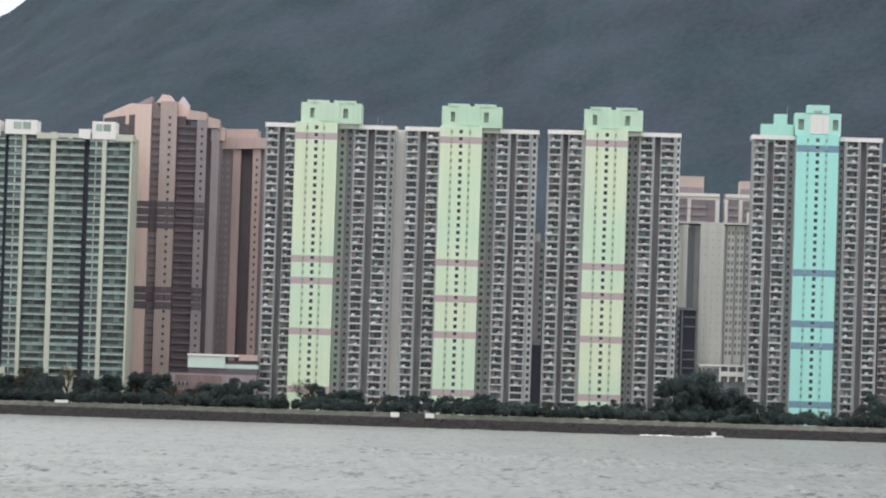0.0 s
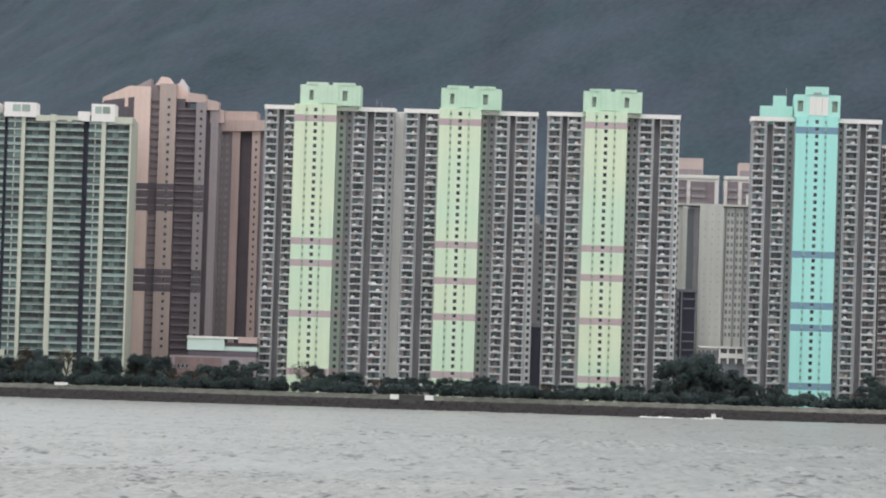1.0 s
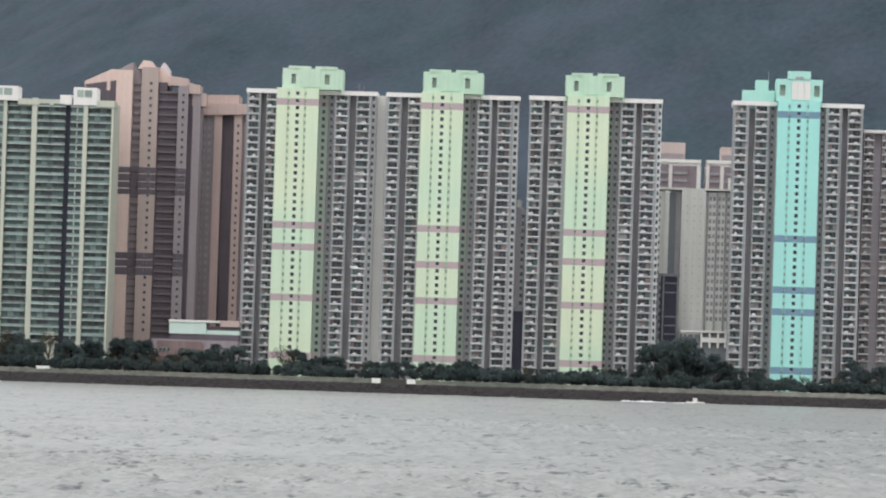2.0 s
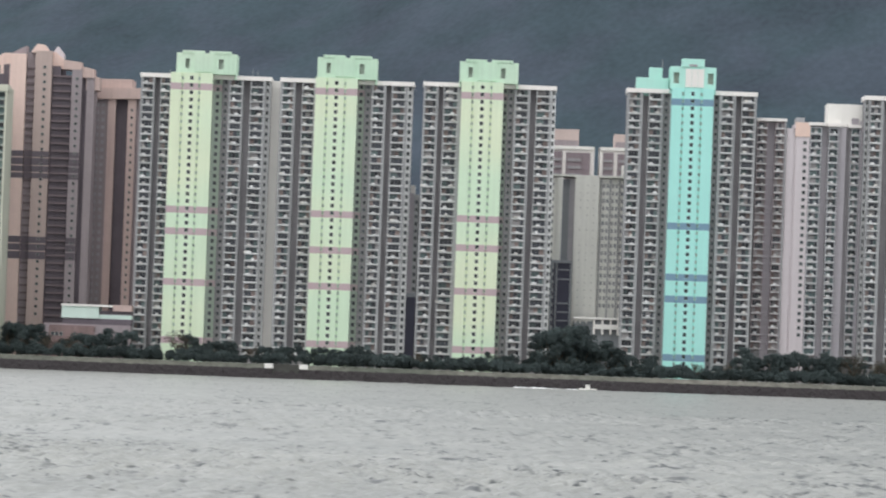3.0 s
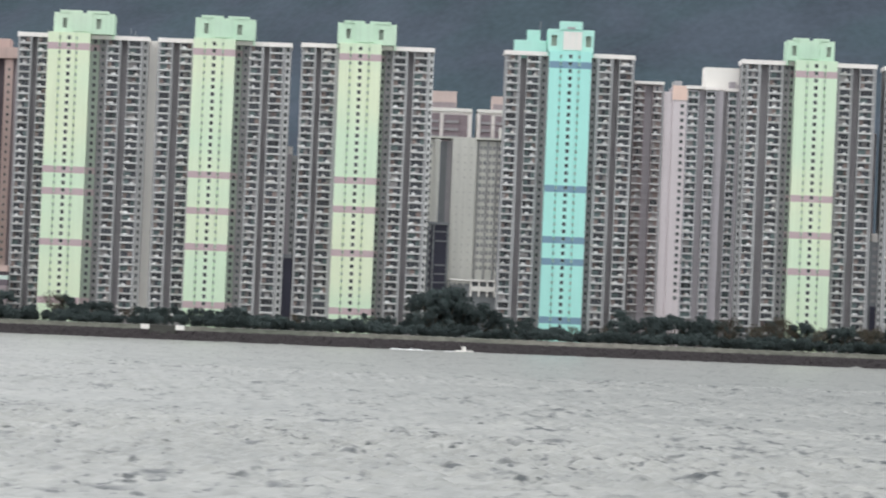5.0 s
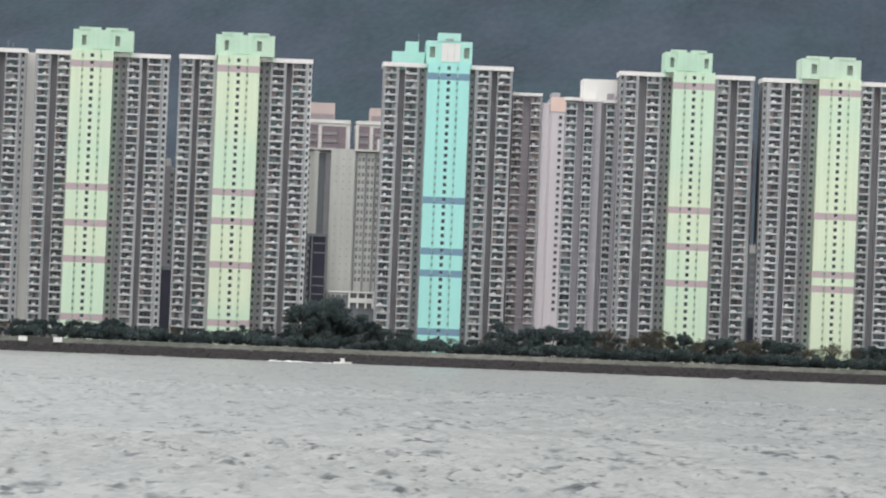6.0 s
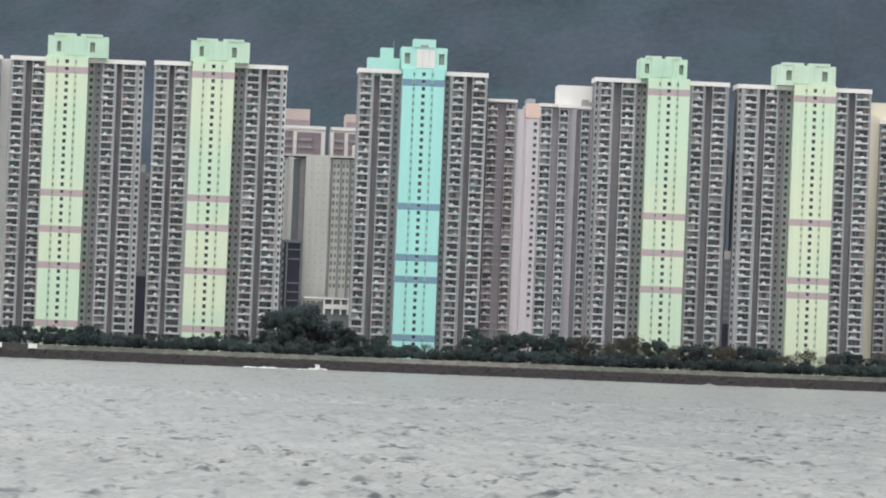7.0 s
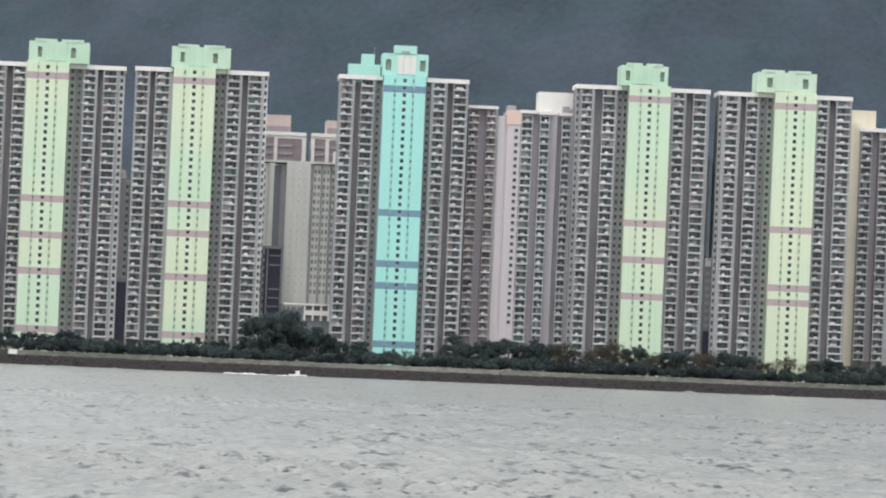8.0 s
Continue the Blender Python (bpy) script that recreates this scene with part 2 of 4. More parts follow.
def ring(w0, w1, z0, z1, h0, h1, k0, k1, y0, y1, m, cill=0.0):
    """A block with a rectangular opening right through it, as one closed mesh; cill pushes its lower edge forward."""
    s = Shape()
    k = s.slot(m)
    for y in (y0, y1):
        push = cill if y == y0 else 0
        s.v += [(w0, y, z0), (w1, y, z0), (w1, y, z1), (w0, y, z1), (h0, y - push, k0), (h1, y - push, k0), (h1, y, k1), (h0, y, k1)]
    for a in range(4):
        b = (a + 1) % 4
        s.f += [(a, b, b + 4, a + 4), (a + 8, a + 12, b + 12, b + 8), (a, a + 8, b + 8, b), (a + 4, b + 4, b + 12, a + 12)]
    s.mi = [k] * len(s.f)
    return s


def bay_meshes(seed, wall=LIGHTWALL, apron=APRON, shades=(GLASS, GLASS, CURTAIN, TEALCURTAIN, WARMCURTAIN)):
    """One storey of a window bay, a unit wide: surround with apron and slab edge, three panes, the box of the bay window, an air conditioner."""
    r = random.Random(seed)
    surround = ring(0, 1, -1.35, 1.35, 0.085, 0.915, -0.80, 1.08, 0.0, 1.0, wall, 0.08)
    surround.box(0.0, 1.0, -0.20, -0.004, -1.30, -0.88, apron)
    p, a, b = Shape(), r.uniform(0.30, 0.42), r.uniform(0.56, 0.70)
    for k, (x0, x1) in enumerate(((0.085, a), (a, b), (b, 0.915))):
        p.box(x0 + 0.01, x1 - 0.01, 0.66 + 0.05 * (k % 2), 0.74 + 0.05 * (k % 2), -0.80, 1.08, r.choice(shades))
    q, c, w = Shape(), r.uniform(0.30, 0.68), r.uniform(0.12, 0.24)
    top, k = r.uniform(-0.5, 0.0), q.slot(apron)
    q.v = [(c - w, -0.1, -0.86), (c + w, -0.1, -0.86), (c + w, 0.6, -0.86), (c - w, 0.6, -0.86),
           (c - w * 0.55, -0.02, top), (c + w * 0.55, -0.02, top), (c + w * 0.55, 0.6, top), (c - w * 0.55, 0.6, top)]
    q.f, q.mi = [(0, 3, 2, 1), (4, 5, 6, 7), (0, 1, 5, 4), (1, 2, 6, 5), (2, 3, 7, 6), (3, 0, 4, 7)], [k] * 6
    u, x, h = Shape(), c + r.choice((-1.3, 0.1, 1.2)) * w, r.uniform(0.09, 0.13)
    u.prism([(x - h, -0.42), (x + h, -0.42), (x + h, -0.17), (x - h, -0.17)], -0.95 + r.uniform(0, 0.2), r.uniform(-0.4, -0.1), AIRCON if r.random() < 0.7 else LAUNDRY)
    return surround.mesh("window_bay"), p.mesh("window_pane"), q.mesh("bay_window_wall"), u.mesh("air_conditioner")


def window_meshes(w, h, frame_m):
    rim = ring(-w / 2 - 0.08, w / 2 + 0.08, -h / 2 - 0.10, h / 2 + 0.06, -w / 2 + 0.05, w / 2 - 0.05, -h / 2 + 0.05, h / 2 - 0.05, 0.0, 0.16, frame_m, 0.06)
    p = Shape()
    p.box(-w / 2 + 0.05, w / 2 - 0.05, 0.09, 0.12, -h / 2 + 0.05, h / 2 - 0.05, GLASS)
    return rim.mesh("window"), p.mesh("pane")


BAYS = [bay_meshes(i) for i in range(18)]
ROSEBAYS = [bay_meshes(50 + i, ROSEWALL, APRON, (GLASS, WARMCURTAIN, CURTAIN)) for i in range(8)]
COOLBAYS = [bay_meshes(70 + i, COOLWALL, APRON, (GLASS, TEALCURTAIN, TEALCURTAIN, CURTAIN)) for i in range(8)]
CENTRE_WINDOW = window_meshes(1.34, 1.42, WINDOWFRAME)
NARROW_WINDOW = window_meshes(0.9, 1.35, WINDOWFRAME)
slit = Shape()
slit.box(-0.34, 0.34, 0.0, 0.08, -0.62, 0.62, SLITGLASS)
SLIT_WINDOW = slit.mesh("slit_window")


def add_bay(tower, p, q, y, z, storey=PITCH, r=None, kinds=None):
    surround, panes, low_wall, cooler = (r or dice).choice(kinds or BAYS)
    ob = part("window_bay", surround, tower, at=(p, y, z), scale=(q - p, 1, storey / PITCH))
    part("window_pane", panes, ob)
    if (r or dice).random() < 0.75:
        part("bay_window_wall", low_wall, ob)
    if (r or dice).random() < 0.35:
        part("air_conditioner", cooler, ob)


def add_window(tower, kind, x, y, z, wide=1.0, tall=1.0):
    ob = part("window", kind[0], tower, at=(x, y, z), scale=(wide, 1, tall))
    part("pane", kind[1], ob)


def wall_piece(tower, name, x0, x1, y0, y1, z0, z1, m):
    s = Shape()
    s.box(x0, x1, y0, y1, z0, z1, m)
    return part(name, s, tower)


dice = random.Random(4)


def front_panel(tower, paint, band_paint, bands, rows, slits, top, half=7.85):
    """The painted slab in the middle of the front: skin with real openings, grooves, bands and windows."""
    skin = Shape()
    skin.box(-half, half, 0.45, 9.0, 0, top, paint)
    edges = [-half, slits[0] - 0.42, slits[0] + 0.42, -0.65, 0.65, slits[1] - 0.42, slits[1] + 0.42, half]
    for k in (0, 2, 4, 6):
        skin.box(edges[k], edges[k + 1], 0.0, 0.45, 0, top, paint)
    low = 0.0
    for z in sorted(rows):
        skin.box(-0.65, 0.65, 0.0, 0.45, low, z - 0.7, paint)
        low = z + 0.7
    skin.box(-0.65, 0.65, 0.0, 0.45, low, top, paint)
    part("front_panel", skin, tower)
    for k in bands:
        z = rows[k]
        s = Shape()
        for x0, x1 in ((-half - 0.03, edges[1]), (edges[2], -0.65), (0.65, edges[5]), (edges[6], half + 0.03)):
            s.box(x0, x1, -0.03, 0.0, z - 1.75, z + 0.75, band_paint)
        s.box(-0.65, 0.65, -0.03, 0.0, z - 1.75, z - 0.83, band_paint)
        for x in slits:
            s.box(x - 0.42, x + 0.42, 0.40, 0.44, z - 1.75, z - 0.80, band_paint)
        part("painted_band", s, tower, "painted storey-high band")
    for z in rows:
        add_window(tower, CENTRE_WINDOW, 0, 0.12, z)
        for x in slits:
            part("slit_window", SLIT_WINDOW, tower, at=(x, 0.36, z - 0.1))


def housing_tower(xc, y, bays, recesses, narrows, returns, ends, cap, paint, cap_paint, band_paint, bands, slits, label, plain=None, rise=0.0, pitch=PITCH):
    """A slab tower: bays, recesses, narrow windows and returns are stretches along the front, from its middle."""
    tower = thing("housing_tower", (xc, y, GROUND), label, "apartment tower", "towers along the shore")
    rows = [TOP + rise - GROUND - pitch * k for k in range(38)]
    top, roof = 107.5 + rise, 105.8 + rise
    x0, x1 = ends
    wall_piece(tower, "core_wall", x0 + 0.2, x1 - 0.2, 9.0, 20.0, 0, roof, FACADE)
    solid = sorted(bays + recesses + narrows + returns + ([plain] if plain else []) + [(-7.85, 7.85)])
    # piers fill what lies between the named stretches
    edge = x0
    for p, q in solid + [(x1, x1)]:
        if p - edge > 0.05:
            wall_piece(tower, "pier", edge, p, 3.92, 9.0, 0, roof, LIGHTWALL)
        edge = max(edge, q)
    for p, q in bays:
        wall_piece(tower, "bay_wall", p, q, 5.0, 9.0, 0, roof, FACADE)
        wall_piece(tower, "base_wall", p, q, 4.0, 5.0, 0, rows[-1] - 2.6, FACADE)
    for p, q in recesses:
        wall_piece(tower, "recess_wall", p, q, 8.0, 9.0, 0, roof, RECESS)
    for p, q in narrows:
        wall_piece(tower, "side_wall", p, q, 5.2, 9.0, 0, roof, APRON if p < x0 + 0.5 or q > x1 - 0.5 else FACADE)
    # walls set back beside the slab, their shade painted in as darker green
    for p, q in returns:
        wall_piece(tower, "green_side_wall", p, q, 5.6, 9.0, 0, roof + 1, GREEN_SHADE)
        for k in bands:
            wall_piece(tower, "painted_band", p, q, 5.55, 5.6, rows[k] - 1.75, rows[k] + 0.75, band_paint)
    if plain:
        wall_piece(tower, "end_wall", plain[0], plain[1], 9.2, 16.0, 0, roof + 0.6, WHITE)
    for p, q in ((x0 - 0.25, -7.9), (7.9, x1 + 0.25)):
        par = Shape()
        par.box(p, q, 3.86, 4.0, roof + 0.1, top, PARAPET)
        par.box(p, q, 19.7, 20.1, roof, top, PARAPET)
        par.box(p, p + 0.4, 4.0, 19.7, roof, top, PARAPET)
        par.box(q - 0.4, q, 4.0, 19.7, roof, top, PARAPET)
        par.box(p + 0.4, q - 0.4, 4.0, 19.7, roof + 0.25, roof + 0.4, LIGHTWALL)
        part("parapet", par, tower, "white roof parapet")
    for p, q in bays:
        for z in rows:
            add_bay(tower, p, q, 4.0, z - 1.25, pitch)
    for p, q in narrows + returns:
        m = (p + q) / 2
        for z in rows:
            add_window(tower, NARROW_WINDOW, m, 5.05 if (p, q) in narrows else 5.45, z - 0.9, min(1.3, (q - p) * 0.55))
    front_panel(tower, paint, band_paint, bands, rows, slits, top + 0.4)
    roof_cap(tower, cap, cap_paint, top + 0.4)
    return tower


def roof_cap(tower, cap, paint, z0):
    """The plant-room block on the roof: hollow walls with upright openings, a stepped rim with a notch."""
    x0, x1, h, kind, *cuts = cap
    s = Shape()
    c = 1.2
    holes = [(x0 + 0.15 * (x1 - x0), x0 + 0.22 * (x1 - x0)), (x0 + 0.70 * (x1 - x0), x0 + 0.78 * (x1 - x0))]
    if kind == "d":
        holes = [(x0 + 0.07 * (x1 - x0), x0 + 0.19 * (x1 - x0)), (x0 + 0.82 * (x1 - x0), x0 + 0.94 * (x1 - x0))]
    if cuts:
        holes = [(x0 + cuts[i] * (x1 - x0), x0 + cuts[i + 1] * (x1 - x0)) for i in (0, 2)]
    zl, zh = z0 + 0.22 * h, z0 + 0.72 * h
    cuts = [x0] + [v for p in holes for v in p] + [x1]
    for k in (0, 2, 4):
        s.box(cuts[k], cuts[k + 1], 0.8, 1.4, z0, z0 + h, paint)
    for p, q in holes:
        s.box(p, q, 0.8, 1.4, z0, zl, paint)
        s.box(p, q, 0.8, 1.4, zh, z0 + h, paint)
        # back of the opening, its shadow painted as grey-green
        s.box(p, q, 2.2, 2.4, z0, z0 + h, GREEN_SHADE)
    s.box(x0, x0 + 0.6, 1.4, 17, z0 - 2, z0 + h, paint)
    s.box(x1 - 0.6, x1, 1.4, 17, z0 - 2, z0 + h, paint)
    s.box(x0 + 0.6, x1 - 0.6, 16.4, 17, z0 - 2, z0 + h, paint)
    s.box(x0 + 0.6, x1 - 0.6, 1.4, 16.4, z0 + h - 0.5, z0 + h - 0.2, LIGHTWALL)
    s.box(x0, x1, 0.8, 17, z0 - 0.3, z0 - 0.004, paint)
    m = (x0 + x1) / 2
    if kind != "d":
        s.box(x0 + 2.2, m - 0.9, 0.5, 6, z0 + h, z0 + h + 0.9, paint)
        s.box(m + 0.9, x1 - 2.2, 0.5, 6, z0 + h, z0 + h + 0.9, paint)
        s.box(m - 4.5, m + 3.0, 0.4, 0.8, z0 + 0.5, z0 + h, paint)
    part("roof_block", s, tower, "painted plant room on the roof")
    if kind == "d":
        t = Shape()
        t.box(m - 4.3, m + 4.1, 0.3, 9, z0 + h, z0 + h + 3.0, paint)
        part("roof_tower", t, tower)
        t = Shape()
        for i in range(3):
            t.box(m - 2.9 + i * 2.35, m - 0.65 + i * 2.35, 0.35, 0.8, z0 + 0.4, z0 + h - 0.8, WHITE)
        part("white_panel", t, tower, "white ribbed panel")
        t = Shape()
        t.prism([(m - 1.6, 0.2), (m + 1.4, 0.2), (m + 1.4, 0.32), (m - 1.6, 0.32)], z0 + h + 0.1, z0 + h + 0.9, RECESS)
        part("vent", t, tower, "dark vent slot")
        t = Shape()
        t.box(-21.0, -9.0, 6, 16, z0 - 3, z0 + 3.85, paint)
        t.box(-16.2, -11.4, 6.4, 14, z0 + 3.85, z0 + 7.75, paint)
        t.box(-11.6, -11.45, 6.0, 6.15, z0 + 7.75, z0 + 10.8, RECESS)
        part("roof_annex", t, tower)


# ---- ground, water, seawall ----
def shore(x):
    return 1712 + 0.0006 * min(abs(x), 500.0) ** 2


def ground():
    xs = [-4500, -2000, -1000] + list(range(-500, 501, 20)) + [1000, 2000, 4500]
    me = bpy.data.meshes.new("ground")
    ys = (9, 60, 250, 600, 1600, 3000)
    v = [(x, shore(x) + dy, GROUND) for dy in ys for x in xs]
    n = len(xs)
    f = [(j * n + i, j * n + i + 1, (j + 1) * n + i + 1, (j + 1) * n + i) for j in range(len(ys) - 1) for i in range(n - 1)]
    me.from_pydata(v, [], f)
    me.materials.append(EARTH)
    tagged(new("ground", me), "flat reclaimed ground under the towers", "ground", kind="structure")


def water():
    """The harbour as one sheet: wind waves where they can be made out, coarser with distance, flat to the horizon."""
    r = np.random.default_rng(7)
    v, f, base = [], [], 0
    waves = []
    for k in range(54):
        length = 0.55 * (5.5 / 0.55) ** r.random()
        a = math.radians(r.normal(245, 48))
        waves.append((length, math.cos(a) * 6.2832 / length, math.sin(a) * 6.2832 / length, r.random() * 6.2832, 0.0140 * length ** 0.5))
    for y0, y1, half, dx, dy in ((185, 430, 72, 0.26, 0.40), (430, 820, 136, 0.52, 1.2), (820, 1758, 290, 1.3, 3.6)):
        nx, ny = int(2 * half / dx) + 1, int((y1 - y0) / dy) + 1
        gx, gy = np.meshgrid(np.linspace(-half, half, nx), np.linspace(y0, y1, ny))
        z = np.zeros_like(gx)
        gust = 1 + 0.45 * np.sin(gx / 31 + 2.1 * np.sin(gy / 57)) * np.sin(gy / 83 + 1.3 * np.sin(gx / 44))
        for length, kx, ky, ph, amp in waves:
            if length > 2.2 * dx:
                p = np.sin(gx * kx + gy * ky + ph)
                z += amp * (p + 0.35 * p * p)
        z *= gust
        # scattered steeper wavelets
        for _ in range({185: 500, 430: 500, 820: 300}[y0]):
            cx, cy = r.uniform(-half, half), r.uniform(y0, y1)
            wx, wy, amp = r.uniform(0.15, 0.6) + cy / 1500, 0.8 * dy, r.uniform(0.03, 0.17) * (0.4 + cy / 420)
            i0, i1 = int((cx - 2.5 * wx + half) / dx), int((cx + 2.5 * wx + half) / dx) + 2
            j0, j1 = int((cy - y0 - 2.5 * wy) / dy), int((cy - y0 + 2.5 * wy) / dy) + 2
            i0, j0 = max(0, i0), max(0, j0)
            bx, by = gx[j0:j1, i0:i1] - cx, gy[j0:j1, i0:i1] - cy
            skew = r.uniform(-0.5, 0.5)
            z[j0:j1, i0:i1] += amp * np.exp(-(bx / wx) ** 2 - ((by - skew * bx) / wy) ** 2)
        v.append(np.stack([gx.ravel(), gy.ravel(), z.ravel()], 1))
        q = (np.arange(ny - 1)[:, None] * nx + np.arange(nx - 1)[None, :]).ravel() + base
        f.append(np.stack([q, q + 1, q + nx + 1, q + nx], 1))
        base += nx * ny
    v.append(np.array([(-4500, -3500, -0.6), (4500, -3500, -0.6), (4500, 1990, -0.6), (-4500, 1990, -0.6)], float))
    f.append(np.array([[base, base + 1, base + 2, base + 3]]))
    me = bpy.data.meshes.new("water")
    me.from_pydata(np.concatenate(v).tolist(), [], np.concatenate(f).tolist())
    me.polygons.foreach_set("use_smooth", [True] * len(me.polygons))
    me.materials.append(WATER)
    tagged(new("water", me), "pale grey choppy harbour water", "water", kind="structure")


def rough_strip(name, profile, step, rough, material, seed):
    """A long strip along the shore with an uneven stony surface; profile is (set-back, height)."""
    r = random.Random(seed)
    xs = [-700 + step * i for i in range(int(1400 / step) + 1)]
    v, f, n = [], [], len(xs)
    for j, (dy, z) in enumerate(profile):
        for x in xs:
            k = rough if 0 < j < len(profile) - 1 else rough * 0.4
            v.append((x + r.uniform(-0.3, 0.3) * step, shore(x) + dy + r.uniform(-k, k), z + r.uniform(-k, k) * 0.7))
    for j in range(len(profile) - 1):
        for i in range(n - 1):
            a, b, c, d = j * n + i, j * n + i + 1, (j + 1) * n + i + 1, (j + 1) * n + i
            f += [(a, b, c), (a, c, d)] if r.random() < 0.5 else [(a, b, d), (b, c, d)]
    me = bpy.data.meshes.new(name)
    me.from_pydata(v, [], f)
    me.materials.append(material)
    return new(name, me)


ground()
water()
tagged(rough_strip("rubble_revetment", [(-3, -1.0), (-1.2, 0.3), (0.0, 1.0), (1.2, 1.8), (2.6, 2.75), (4.0, 3.6)], 0.9, 0.45, RUBBLE, 1),
       "dark wet rubble slope at the waterline", "revetment", kind="structure")
tagged(rough_strip("sea_wall", [(3.6, 3.2), (4.6, 3.55), (5.4, 3.9), (6.6, 4.5), (7.6, 5.1), (10.5, 5.2), (12.0, 4.9)], 1.1, 0.22, STONE, 2),
       "pale stone sea wall along the promenade", "sea wall", kind="structure")


# ---- the hill ----
def hill():
    """The wooded slope: a ridge that climbs to one side, gullies, and a canopy of tree tops."""
    xs = sorted(set([-2600 + 40 * i for i in range(131)] + [-700 + 5.5 * i for i in range(260)]))
    ys = [2250 + 7 * i for i in range(190)] + [3580 + 50 * i for i in range(20)]
    v, f, nx = [], [], len(xs)
    for y in ys:
        rise = min(1.0, (y - 2250) / 1095.0)
        k = min(1.0, rise * 2)
        for x in xs:
            ridge = 284 + 0.75 * (x + 405) if x > -460 else 216 + 0.25 * (x + 405)
            ridge += 0.9 * max(0.0, x + 100)
            ridge = max(60.0, min(ridge, 1100.0))
            z = GROUND - 6 + ridge * rise ** 1.25
            z += k * (13 * noise.fractal(Vector((x / 380, y / 380, 0.3)), 1.0, 2.0, 3))
            if -700 < x < 730:
                z += k * (2.4 * noise.noise(Vector((x / 15, y / 52, 2))) + 1.8 * noise.noise(Vector((x / 8, y / 27, 5))))
            v.append((x, y, z))
    for j in range(len(ys) - 1):
        f += [(j * nx + i, j * nx + i + 1, (j + 1) * nx + i + 1, (j + 1) * nx + i) for i in range(nx - 1)]
    me = bpy.data.meshes.new("hill")
    me.from_pydata(v, [], f)
    me.polygons.foreach_set("use_smooth", [True] * len(me.polygons))
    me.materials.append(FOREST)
    tagged(new("hill", me), "forested mountainside behind the towers, coloured haze blue", "hill", kind="structure")


hill()

# ---- the six shore towers ----
GREENLABEL = "pale green and grey housing tower with dusty pink bands"
housing_tower(-108.3, 1800, [(-18.7, -14.4), (-11.8, -8.0), (14.2, 18.8), (21.9, 27.0)], [(-13.9, -11.9), (19.4, 21.8)],
              [(11.4, 13.8), (27.5, 29.2)], [(7.9, 11.3)], (-19.2, 29.5), (-6.0, 16.6, 7.4, "a"), GREEN, CAPGREEN, PINKBAND,
              (1, 18, 21, 28, 36), (-3.4, 2.9), "pale green housing tower with pink bands and plain end wall", plain=(29.5, 33.2), pitch=2.712)
housing_tower(-54.1, 1800, [(-20.4, -16.0), (-12.9, -8.2), (13.5, 17.9), (20.8, 25.9)], [(-15.3, -12.9), (18.6, 20.6)],
              [(10.5, 13.1), (26.5, 28.6)], [(7.9, 10.4)], (-21.0, 28.8), (-7.4, 15.0, 7.6, "a"), GREEN, CAPGREEN, PINKBAND,
              (1, 18, 23, 28, 36), (-3.5, 3.3), GREENLABEL)
housing_tower(0.5, 1800, [(-21.5, -17.0), (-14.4, -9.0), (12.5, 17.4), (20.2, 25.5)], [(-16.4, -14.5), (18.0, 20.2)],
              [(9.5, 12.1), (26.1, 27.6)], [(7.9, 9.4)], (-22.0, 27.6), (-8.8, 13.2, 7.5, "a"), GREEN, CAPGREEN, PINKBAND,
              (1, 18, 22, 28, 36), (-3.6, 3.3), GREENLABEL, rise=0.42, pitch=2.715)
housing_tower(79.1, 1800, [(-23.6, -19.2), (-16.1, -11.3), (11.0, 15.6), (18.6, 23.6)], [(-18.4, -16.2), (16.4, 18.5)],
              [(-10.7, -8.4), (8.2, 10.2)], [], (-24.3, 24.2), (-8.6, 8.5, 8.1, "d"), TEAL, TEALCAP, BLUEBAND,
              (1, 18, 25, 28, 36), (-3.6, 3.3), "turquoise and grey housing tower with slate blue bands", rise=0.85, pitch=2.730)
housing_tower(171.3, 1800, [(-25.4, -21.2), (-17.4, -12.4), (9.2, 13.6), (16.8, 22.0)], [(-20.4, -17.5), (14.2, 16.7)],
              [(-27.2, -26.1), (-11.9, -9.6)], [(-9.5, -7.9)], (-27.4, 23.0), (-11.1, 6.6, 7.35, "a", 0.10, 0.19, 0.83, 0.92), GREEN, CAPGREEN, PINKBAND,
              (1, 18, 23, 28), (-3.4, 3.3), GREENLABEL, rise=1.19, pitch=2.742)
housing_tower(226.4, 1800, [(-26.0, -21.2), (-18.2, -13.6), (8.8, 12.8), (16.0, 21.4)], [(-20.4, -18.3), (13.3, 15.8)],
              [(-28.4, -27.2), (-13.2, -10.6)], [(-10.4, -7.9)], (-28.6, 21.8), (-14.9, 7.6, 7.35, "a", 0.17, 0.26, 0.77, 0.86), GREEN, CAPGREEN, PINKBAND,
              (1, 18, 26, 28), (-3.3, 3.3), GREENLABEL, rise=0.93, pitch=2.733)
# ---- buildings behind and beside ----
def near(d):
    """Scale from the line of the shore towers to the distance d."""
    return d / 1800.0


def strip_building(name, d, strips, depth, label, category="apartment tower"):
    """A building as upright strips: (x0, x1, top, set-back, material, part name)."""
    k = near(d)
    mid = (min(p[0] for p in strips) + max(p[1] for p in strips)) / 2 * k
    b = thing(name, (mid, d, GROUND), label, category)
    for x0, x1, top, back, m, what in strips:
        wall_piece(b, what, x0 * k - mid, x1 * k - mid, back, depth, 0, EYE + (top - EYE) * k - GROUND, m)
    return b, lambda x: x * k - mid, lambda z: EYE + (z - EYE) * k - GROUND


